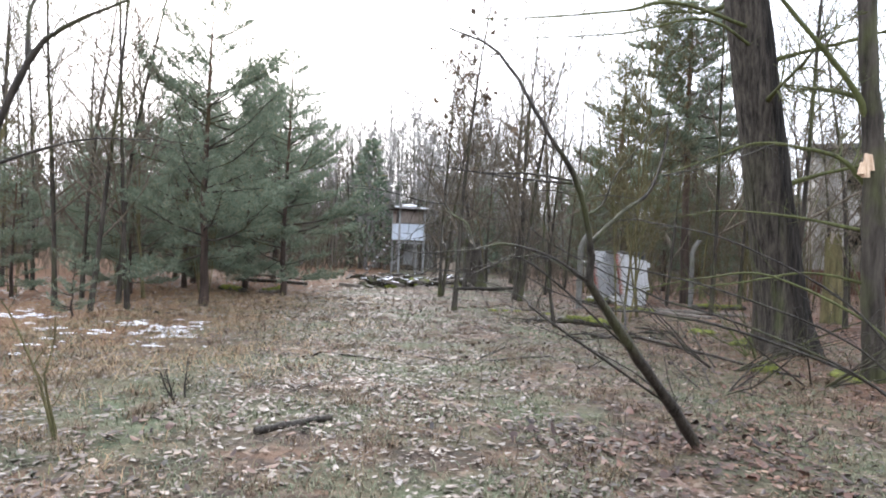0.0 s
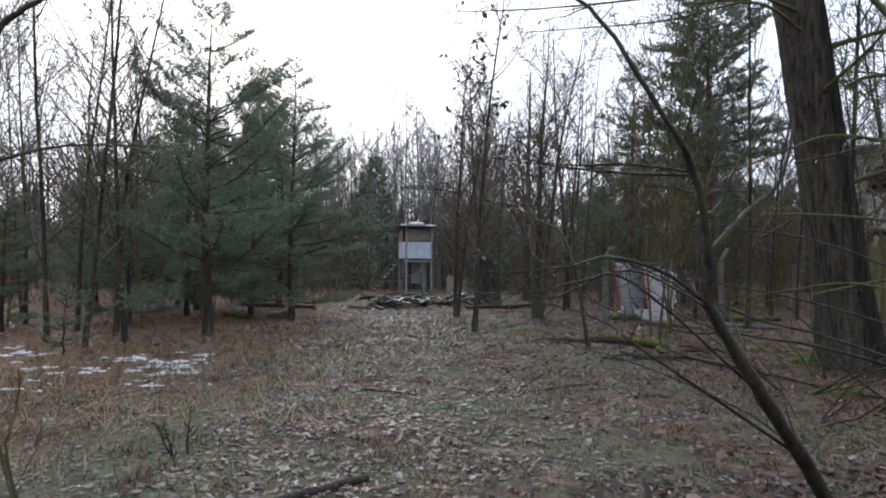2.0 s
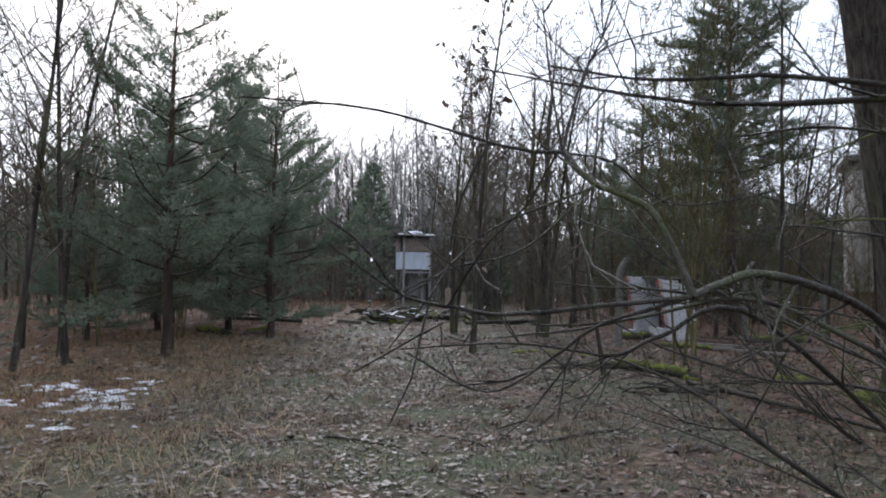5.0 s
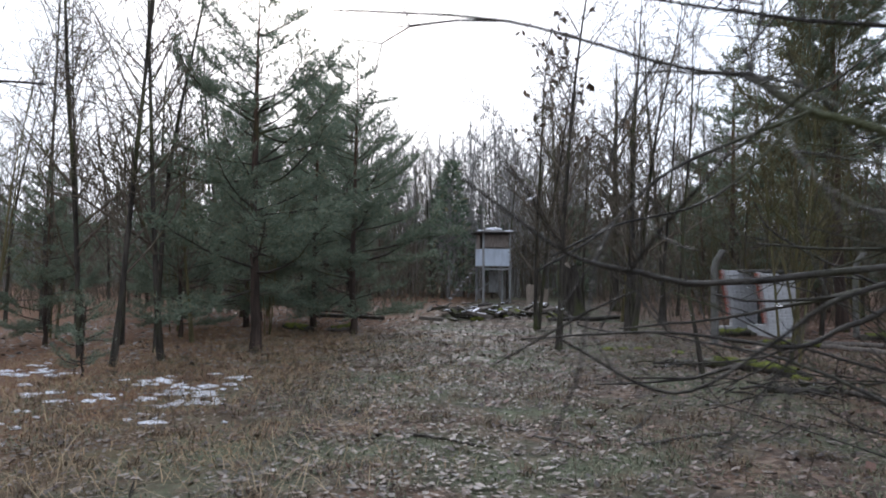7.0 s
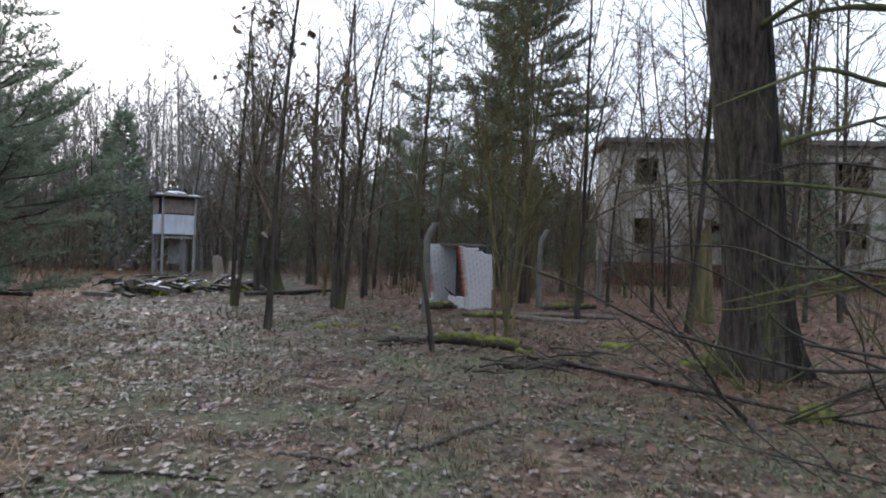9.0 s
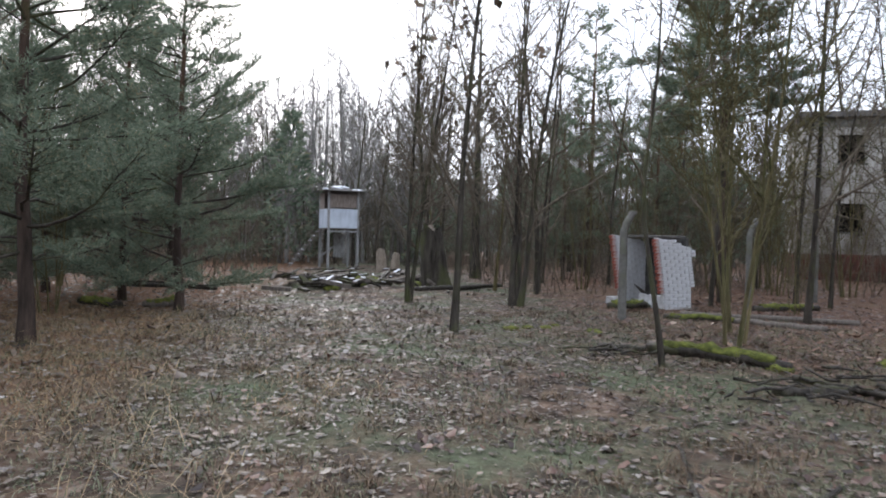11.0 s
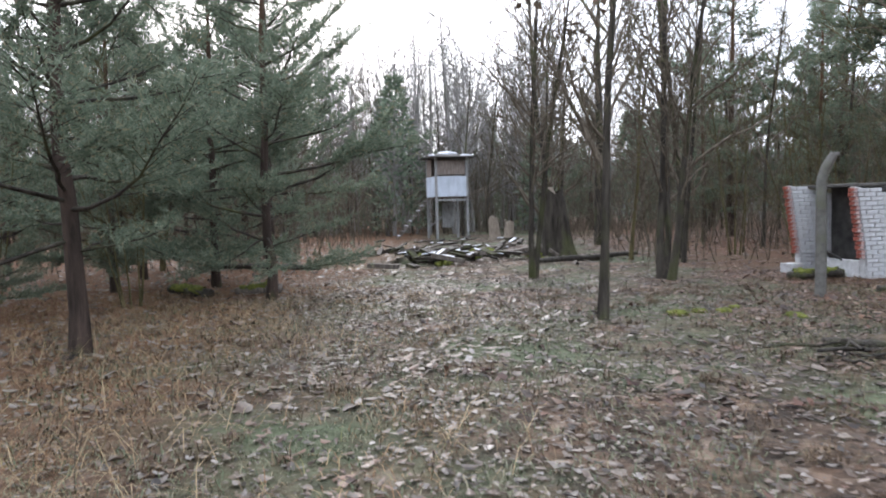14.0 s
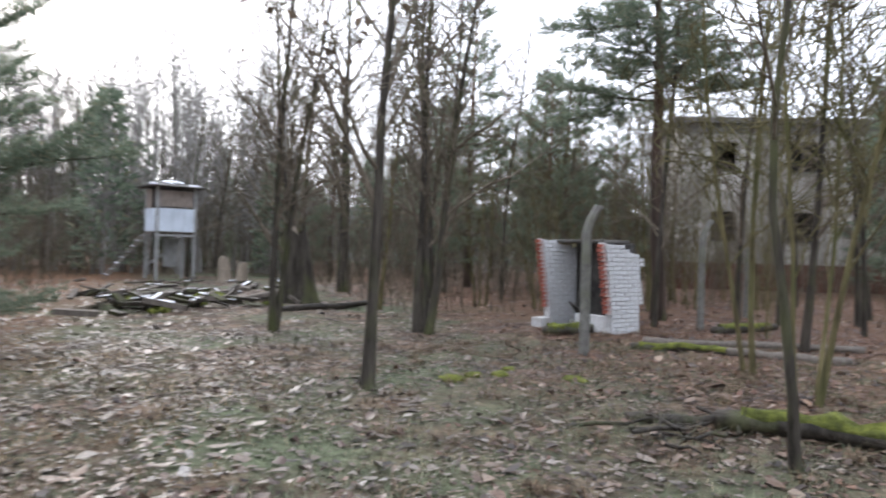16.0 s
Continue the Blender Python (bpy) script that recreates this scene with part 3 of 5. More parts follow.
def long_grass():
    """Long straw-coloured stalks bent over at the edge of the pines."""
    rng = np.random.default_rng(15)
    x, y = scatter(rng, 4200, -7, -1.2, 5.5, 19)
    keep = np.array([noise.noise((a * 0.7, b * 0.7, 3)) for a, b in zip(x, y)]) + (-x - 3) * 0.12 > 0.0
    grass_blades("straw_stalks", rng, x[keep], y[keep], 0.4, 0.0024, M_STRAW, "long straw-coloured grass stalks bent over", 1.5)


long_grass()


def blob(name, x, y, rx, ry, h, material, label, category, seed, rz=0.0, lumps=0.25, z=None):
    """A low rounded heap with an uneven edge, resting on the ground."""
    bm = bmesh.new()
    bmesh.ops.create_uvsphere(bm, u_segments=22, v_segments=9, radius=1)
    for v in bm.verts:
        k = 1 + lumps * noise.noise((v.co.x * 1.7 + seed, v.co.y * 1.7, v.co.z * 1.7)) + lumps * 0.5 * noise.noise((v.co.x * 4 + seed, v.co.y * 4, v.co.z * 4))
        v.co = Vector((v.co.x * rx * k, v.co.y * ry * k, max(v.co.z, -0.5) * h * k))
    me = bpy.data.meshes.new(name)
    bm.to_mesh(me)
    bm.free()
    me.polygons.foreach_set("use_smooth", np.ones(len(me.polygons), bool))
    me.materials.append(material)
    ob = tagged(new(name, me), label, category)
    ob.matrix_basis = pose(x, y, gz(x, y) if z is None else z, 0, 0, rz)
    return ob


def snow_patches():
    rng = random.Random(3)
    made = 0
    while made < 125:
        a, b = rng.gauss(0, 1), rng.gauss(0, 1)
        x, y = -5.0 + 0.5 * a - 0.25 * b, 10.5 + 0.4 * a + 0.75 * b
        if made > 88:
            x, y = -8.2 + rng.gauss(0, 0.6), 11.8 + rng.gauss(0, 0.4)
        if noise.noise((x * 1.3, y * 1.3, 0.5)) < -0.08:
            continue
        made += 1
        s = 0.018 + 0.08 * rng.random() ** 2
        blob("snow_patch", x, y, s * rng.uniform(1, 2.2), s * rng.uniform(0.7, 1.3), 0.016, M_SNOW, "thin patch of old snow on the grass", "snow", made, rng.uniform(-30, 30), 0.9)["group"] = "snow patches"


snow_patches()


# ---- trees by place ----
def plant_trees():
    # slim trees at the end of the clearing
    put(bare_tree("tree", 11, 8.6, 0.062, "slim bare tree with withered leaves at its top", leafy=0.6, **{"from": (0.2, 0.2, 0.2), "angle": ((28, 52), (28, 62), (28, 65)), "ratio": ((0.16, 0.32), (0.3, 0.55), (0.35, 0.6)), "n": (28, 7, 4)}), 0.03, 16.72)
    put(bare_tree("tree", 12, 9.4, 0.075, "bare tree of several dark upright stems", stems=3), 1.94, 20.96)
    put(bare_tree("tree", 13, 8.4, 0.06, "slim bare tree forking low into two stems", stems=2, leafy=0.6), -0.5, 21.73)
    put(bare_tree("tree", 14, 5.4, 0.036, "thin bent sapling rising beside a mossy log", M_BARK, lean=(-0.1, 0), **{"from": (0.4, 0.2, 0.2), "n": (10, 5, 3), "wob": (0.05, 0.1, 0.14, 0.16)}), 2.04, 13.47)
    put(bare_tree("tree", 15, 7.5, 0.03, "thin sapling stems green with algae", M_GREENBARK, M_GREENBARK, stems=3, lean=(0.05, 0)), 3.75, 14.9)
    put(bare_tree("tree", 16, 8.0, 0.034, "slender tree green with algae and moss", M_GREENBARK, M_GREENBARK, stems=2), 4.56, 16.3)
    put(bare_tree("tree", 17, 9.5, 0.09, "slim dark tree beside a broken trunk", stems=2, lean=(-0.06, 0.05)), 0.55, 28.8)
    put(bare_tree("tree", 18, 11, 0.2, "thick dark bare tree trunk"), 2.94, 32.4)


plant_trees()


def plant_copies():
    rng = random.Random(21)
    kinds = [bare_tree("tree", 30 + i, h, r, lab, b, t, stems=st, P=THIN) for i, (h, r, lab, b, t, st) in enumerate((
        (10.5, 0.075, "tall slim bare tree with grey bark", M_BARK, M_TWIG, 1),
        (9.0, 0.05, "thin bare tree with upswept twigs", M_BARK, M_TWIG, 1),
        (11.5, 0.095, "tall bare tree with dark bark", M_BARK, M_TWIG, 1),
        (8.0, 0.045, "thin bare tree with greenish bark", M_GREENBARK, M_TWIG, 2),
        (10.0, 0.055, "slim bare tree leaning among others", M_BARK, M_TWIG, 1)))]
    spots = [(3.3, 24.2), (2.25, 25.3), (3.65, 25.45), (7.1, 28.9), (9.3, 37.0), (9.0, 21.3), (6.6, 20.9),
             (-7.2, 14.4), (-7.45, 16.35), (-8.67, 15.6), (-13.0, 18.8), (-13.2, 20.7), (-12.3, 18.2), (12.6, 17.5), (7.3, 14.7), (8.9, 15.4), (6.7, 17.6), (10.4, 15.4), (9.7, 19.0), (11.3, 20.4), (13.2, 21.6), (-6.5, 13.4), (-8.1, 13.6), (-6.9, 12.7), (-10.9, 17.3)]
    free = [k for k in kinds]
    tries = 0
    while len(spots) < 148 and tries < 5000:
        tries += 1
        side = rng.random()
        if side < 0.42:
            x, y = rng.uniform(-16, 20), rng.uniform(27, 62)
        elif side < 0.7:
            x, y = rng.uniform(8, 30), rng.uniform(12, 48)
        else:
            x, y = rng.uniform(-32, -9), rng.uniform(12, 55)
        if -6.5 < x < 1.5 and y < 44 or (x - 18.4) * 0.395 + (y - 34.8) * 0.9186 > -1.5 and x > 16:
            continue
        if 0.6 < math.atan2(x + 1.3, y - 6.5) < 0.85 and math.hypot(x, y - 6) < 34:
            continue
        if any((x - a) ** 2 + (y - b) ** 2 < 1.4 for a, b in spots):
            continue
        spots.append((x, y))
    for k in range(6):
        b, q = 0.5 + 0.5 * (k + rng.random()) / 6, rng.uniform(16, 29)
        spots.insert(26, (-1.2 + q * math.sin(b), 6.0 + q * math.cos(b)))
    # tall trees behind the house
    for k in range(16):
        q, w = k * 2.1 + rng.uniform(-0.8, 0.8), rng.uniform(6.0, 13.0)
        spots.append((18.4 + q * 0.9184 + w * 0.3955, 34.8 - q * 0.3955 + w * 0.9184))
    for i, (x, y) in enumerate(spots):
        s, rz = rng.uniform(0.8, 1.15) + (0.35 if i >= len(spots) - 16 else 0), rng.uniform(0, 360)
        if free:
            put(free.pop(), x, y, rz, s)
        else:
            again(rng.choice((kinds[1], kinds[3], kinds[4]) if i < 34 else kinds), x, y, rz, s)


plant_copies()


def plant_pines():
    rng = random.Random(8)
    a = put(pine_tree("pine_tree", 41, 6.9, 0.1, "young pine with dense dark green crown", 0.15, 0.4, 0.85, 0.4, 0.0072, 0.32, 9), -5.57, 15.05)
    b = put(pine_tree("pine_tree", 42, 7.0, 0.085, "bushy young pine with branches near the ground", 0.09, 0.36, 0.9, 0.4, 0.0075, 0.3, 9), -4.9, 19.3)
    c = put(pine_tree("pine_tree", 43, 11.0, 0.15, "tall pine with a bare lower trunk", 0.42, 0.25, 1.0, 0.28, 0.009, 0.22, 11), 7.55, 22.0)
    d = put(pine_tree("pine_tree", 45, 9.5, 0.12, "dark pine among bare trees", 0.14, 0.25, 0.55, 0.5, 0.014, 0.3, 9), -9.0, 30.0)
    for x, y, s, k in ((-6.6, 21.2, 1.0, b), (-8.4, 17.4, 0.6, b), (-10.2, 15.4, 0.5, b), (-7.0, 26.0, 1.05, a), (-11.4, 21.5, 0.7, a), (-8.3, 20.6, 0.9, b), (-10.4, 25.0, 0.95, b), (-8.9, 23.0, 0.9, a)):
        again(k, x, y, rng.uniform(0, 360), s)
    for x, y, s in ((-13.5, 25.0, 0.6), (8.4, 35.0, 1.25), (11.6, 33.0, 1.0), (9.5, 30.5, 0.8), (12.6, 36.5, 1.0), (6.4, 32.0, 0.7), (11.2, 29.0, 0.65), (5.2, 47.0, 0.7), (14.5, 40.0, 1.1),
                    (-14, 38.0, 0.7), (3.4, 52.0, 0.7), (-4.2, 52.0, 0.7), (-17.0, 30.0, 0.6), (17.5, 24.0, 0.9), (-11, 48.0, 0.7), (12.0, 47.0, 1.1), (-20.0, 24.0, 0.6),
                    (-17.0, 19.0, 0.5), (20.5, 19.0, 1.0), (-24.0, 34.0, 0.7)):
        again(d, x, y, rng.uniform(0, 360), s)
    put(pine_tree("pine_sapling", 44, 1.2, 0.02, "small pale green pine sapling in grass", 0.1, 0.35, 0.6, 0.14, 0.004), -6.7, 11.6)


plant_pines()


def conifers(rng):
    """Dark pines that close the far side of the woods: crowns of small needle sprays."""
    v = []
    for i in range(290):
        x, y = rng.uniform(-62, 62), rng.uniform(46, 78)
        if i > 150:
            a, q = rng.uniform(-math.pi, math.pi), rng.uniform(36, 60)
            x, y = q * math.sin(a), q * math.cos(a)
            if y > 30 or (abs(x) < 8 and y > 0):
                continue
        if (x - 18.4) * 0.395 + (y - 34.8) * 0.9186 > -2 and x > 15 and (x - 18.4) * 0.395 + (y - 34.8) * 0.9186 < 9:
            continue
        if x < -18 and i % 2:
            continue
        h, n = rng.uniform(4.5, 9.0), 1000
        u = rng.uniform(0, 1, n) ** 0.8
        rad = h * 0.2 * (1 - u) ** 0.7 * np.sqrt(rng.uniform(0.05, 1, n)) + 0.15
        az = rng.uniform(0, 6.283, n)
        p = np.stack((x + rad * np.cos(az), y + rad * np.sin(az), gz(x, y) + 0.3 + u * h), -1)
        d = np.stack((np.cos(az), np.sin(az), rng.uniform(-0.3, 0.9, n)), -1) + rng.normal(0, 0.4, (n, 3))
        d /= np.linalg.norm(d, axis=1)[:, None]
        side = np.cross(d, rng.normal(0, 1, (n, 3)))
        side /= np.linalg.norm(side, axis=1)[:, None]
        ln, w = rng.uniform(0.25, 0.6, n)[:, None], 0.1
        v.append(np.stack((p + side * w, p - side * w, p + d * ln), 1).reshape(-1, 3))
    v = np.concatenate(v)
    me = mesh_np("far_pines", v, np.arange(len(v)).reshape(-1, 3))
    me.materials.append(M_NEEDLE)
    tagged(new("far_pines", me), "dark pines closing the far side of the woods", "woods", kind="stuff")


def far_woods():
    """The woods beyond and around, as one uncounted mass."""
    rng = np.random.default_rng(77)
    T = (Tubes(), Tubes())
    P = {**SLIM, "segs": (5, 2, 1), "n": (20, 7), "levels": 2, "sides": (4, 3, 3), "min": 0.017}
    tips = []
    n = 0
    while n < 345:
        a, d = rng.uniform(-math.pi, math.pi), rng.uniform(0, 1)
        if n < 70:
            x, y = rng.uniform(-15, 4), rng.uniform(47, 64)
        elif n < 260:
            x, y = rng.uniform(-60, 60), rng.uniform(50, 85)
        else:
            r = 34 + 30 * d
            x, y = r * math.sin(a), r * math.cos(a)
            if y > 20 or abs(x) < 8:
                continue
        h = rng.uniform(10, 13.5) if abs(x + 6) < 9 else rng.uniform(11.5, 15.5)
        grow(T, tips, rng, (x, y, gz(x, y) - 0.2), (rng.normal(0, 0.05), rng.normal(0, 0.05), 1), h, rng.uniform(0.08, 0.16), 0, P)
        n += 1
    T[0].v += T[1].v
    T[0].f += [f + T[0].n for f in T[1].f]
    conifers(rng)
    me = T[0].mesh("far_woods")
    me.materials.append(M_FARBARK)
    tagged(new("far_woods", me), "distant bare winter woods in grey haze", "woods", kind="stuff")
    # thin undergrowth under the far trees
    U = Tubes()
    for i in range(5200):
        x, y = rng.uniform(-34, 34), rng.uniform(24, 60)
        if -6 < x < 2.5 and y < 43 or (x - 18.4) * 0.395 + (y - 34.8) * 0.9186 > -1 and x > 17:
            continue
        p, d = np.array((x, y, gz(x, y) - 0.05)), unit((rng.normal(0, 0.25), rng.normal(0, 0.25), 1))
        h = rng.uniform(0.8, 4.2)
        U.add([p, p + d * h * 0.5, p + d * h + rng.normal(0, 0.12, 3)], [0.014, 0.01, 0.006], 3)
        for k in range(3):
            q = p + d * h * rng.uniform(0.3, 0.9)
            U.add([q, q + unit(d + rng.normal(0, 0.6, 3)) * h * 0.4], [0.008, 0.005], 3)
    me = U.mesh("undergrowth")
    me.materials.append(M_TWIG)
    tagged(new("undergrowth", me), "thin leafless undergrowth between the trees", "undergrowth", kind="stuff")


far_woods()


def backdrop():
    """The closed edge of the woods, far off, with haze in its colour."""
    n, R = 260, 96.0
    v, f = [], []
    for i in range(n):
        a = i * 2 * math.pi / n
        h = 7.5 + 2.2 * noise.noise((math.cos(a) * 9, math.sin(a) * 9, 1)) + 1.2 * noise.noise((math.cos(a) * 40, math.sin(a) * 40, 3))
        x, y = R * math.sin(a), 20 + R * math.cos(a)
        v += [(x, y, -2.0), (x, y, h)]
        k = (i + 1) % n
        f.append((2 * i, 2 * k, 2 * k + 1, 2 * i + 1))
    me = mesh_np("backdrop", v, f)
    me.materials.append(mat("hazed_distant_woods", lambda n, l: ramp(n, l, noise_tex(n, l, 0.5, 6, (1, 1, 0.25)), (0.3, (0.16, 0.18, 0.17)), (0.7, (0.3, 0.32, 0.31))), 1.0))
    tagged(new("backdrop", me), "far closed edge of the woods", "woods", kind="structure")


backdrop()


def big_oak():
    rng = np.random.default_rng(91)
    root = thing("oak_tree", "very thick old oak trunk with furrowed bark", "tree")
    T, crown = Tubes(), Tubes()
    n = 60
    zs = np.concatenate((np.linspace(-0.25, 6, 48), np.linspace(6.5, 12, 12)))
    rad = 0.37 - 0.01 * zs + 0.2 * np.exp(-np.maximum(zs, 0) * 2.2)
    pts = np.column_stack((-0.19 * zs, -0.07 * zs, zs))
    sides = 110
    ang = np.arange(sides) * 2 * math.pi / sides
    v = []
    for p, r in zip(pts, rad):
        for a in ang:
            ridge = 0.8 * noise.noise((math.cos(a) * 6.5, math.sin(a) * 6.5, p[2] * 0.9)) + 0.9 * noise.noise((math.cos(a) * 19, math.sin(a) * 19, p[2] * 2.4))
            flare = 0.1 * math.exp(-max(p[2], 0) * 3) * math.sin(a * 5 + 1)
            k = r * (1 + 0.06 * ridge + flare)
            v.append((p[0] + k * math.cos(a), p[1] + k * math.sin(a), p[2]))
    i, j = np.meshgrid(np.arange(n - 1), np.arange(sides), indexing="ij")
    f = np.stack((i * sides + j, i * sides + (j + 1) % sides, (i + 1) * sides + (j + 1) % sides, (i + 1) * sides + j), -1).reshape(-1, 4)
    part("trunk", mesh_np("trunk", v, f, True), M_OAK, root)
    tips = []
    P = {**SLIM, "segs": (6, 5, 4), "n": (12, 8), "levels": 2, "from": (0.2, 0.2, 0.2), "up": (0.02, 0.02, 0.02), "wob": (0.12, 0.16, 0.18), "end": 0.3, "shrink": 0.4, "ratio": ((0.3, 0.5), (0.3, 0.5))}
    for k in range(13):
        z = rng.uniform(2.6, 9.5)
        a = rng.uniform(0, 6.283)
        grow((crown, crown), tips, rng, (-0.19 * z + 0.3 * math.cos(a), -0.07 * z + 0.3 * math.sin(a), z), (math.cos(a), math.sin(a), rng.uniform(-0.15, 0.3)), rng.uniform(1.6, 3.4), 0.035, 0, P)
    part("crown", crown.mesh("crown"), M_MOSSBARK, root)
    put(root, 5.38, 10.95)


big_oak()


# ---- small brick shelter ----
def brick_shelter():
    """Local x: front to back, y: across, z up; the front opening faces -x."""
    root = thing("brick_shelter", "small roofless whitewashed brick shelter with red brick edges", "shelter", pose(5.03, 20.08, gz(5.3, 20.7) - 0.02, 0, 0, 17))
    rng = random.Random(4)
    course, bl, t = 0.075, 0.25, 0.12
    brick = bmesh.new()
    box(brick, 0, bl - 0.012, -0.03, 0.03, 0, course - 0.012, None, 0.005)
    whole = bpy.data.meshes.new("brick")
    brick.to_mesh(whole)
    brick.free()
    whole.materials.append(M_WHITEBRICK)
    brick = bmesh.new()
    box(brick, 0, bl / 2 - 0.012, -0.03, 0.03, 0, course - 0.012, None, 0.005)
    half = bpy.data.meshes.new("brick")
    brick.to_mesh(half)
    brick.free()
    half.materials.append(M_WHITEBRICK)
    brick = bmesh.new()
    box(brick, 0, 0.07, -0.062, 0.062, 0, course - 0.01, None, 0.006)
    red = bpy.data.meshes.new("brick")
    brick.to_mesh(red)
    brick.free()
    red.materials.append(M_REDBRICK)
    flare = 0.2
    for name, y, faces in (("wall_south", 0.0, (-1,)), ("wall_north", 1.46, (-1,))):
        bm = bmesh.new()
        top, back = (1.6, 1.38) if y == 0 else (1.66, 1.5)
        vs = [bm.verts.new(c) for yy in (y - t / 2 + 0.02, y + t / 2) for c in ((0.02, yy, 0), (0.78, yy, 0), (0.78, yy, back), (0.02 - flare * (top - 0.36) / 1.1, yy, top), (0.02, yy, 0.36))]
        bm.faces.new(vs[:5][::-1])
        bm.faces.new(vs[5:])
        for i in range(5):
            bm.faces.new((vs[i], vs[(i + 1) % 5], vs[5 + (i + 1) % 5], vs[5 + i]))
        bmesh.ops.recalc_face_normals(bm, faces=bm.faces)
        wall = part(name, bm, M_MORTAR, root)
        rows = int(top / course)
        for k in range(rows):
            z = k * course
            x = -(flare * max(0, z - 0.36) / 1.1)
            if z >= 0.36:
                ob = part("brick", red, M_REDBRICK, wall)
                ob.matrix_basis = pose(x - 0.045 - 0.018 * (k % 2) + rng.uniform(-0.008, 0.008), y, z, 0, 0, rng.uniform(-3, 3))
            at = x + 0.028
            first = k % 2
            while at < 0.76:
                b = half if first or at + bl > 0.8 else whole
                first = 0
                if z + course < top + (back - top) * (at + 0.1) / 0.8 + 0.03:
                    ob = part("brick", b, M_WHITEBRICK, wall)
                    ob.matrix_basis = pose(at, y - t / 2 + 0.012 + rng.uniform(-0.004, 0.003), z, 0, 0, rng.uniform(-0.5, 0.5))
                at += bl if b is whole else bl / 2
    # shade inside the shelter is put into this wall's dark colour
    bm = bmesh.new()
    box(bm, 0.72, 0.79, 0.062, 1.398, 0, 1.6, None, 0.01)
    part("wall_back", bm, M_DARKIN, root, "back wall with the inside shade in its colour")
    bm = bmesh.new()
    box(bm, 0.0, 0.12, 0.06, 0.75, 0, 0.33, None, 0.015)
    part("sill_wall", bm, M_MORTAR, root, "low broken front wall")
    bm = bmesh.new()
    box(bm, 0.2, 0.95, 0.3, 1.56, 1.603, 1.66, None, 0.01)
    part("roof_slab", bm, M_ROOF, root, "thin dark roof remnant")
    # debris
    for nm, m, dims, mt in (("metal_sheet", pose(4.95, 20.75, gz(5, 20.7) + 0.3, 25, 35, 30), (0.42, 0.5, 0.025), M_DARKIN), ("concrete_slab", pose(4.75, 20.45, gz(4.7, 20.4) + 0.1, 20, 10, 40), (0.5, 0.32, 0.08), M_CONCRETE),
                            ("whitewashed_block", pose(4.45, 21.35, gz(4.4, 21.3) + 0.09, 0, 0, 20), (0.3, 0.25, 0.2), M_WHITEBRICK)):
        bm = bmesh.new()
        box(bm, -dims[0] / 2, dims[0] / 2, -dims[1] / 2, dims[1] / 2, -dims[2] / 2, dims[2] / 2, None, 0.008)
        me = bpy.data.meshes.new(nm)
        bm.to_mesh(me)
        bm.free()
        me.materials.append(mt)
        tagged(new(nm, me), {"metal_sheet": "bent dark metal sheet leaning in the shelter", "concrete_slab": "broken concrete slab lying before the shelter", "whitewashed_block": "whitewashed brick block lying by the shelter"}[nm], "debris").matrix_basis = m


brick_shelter()


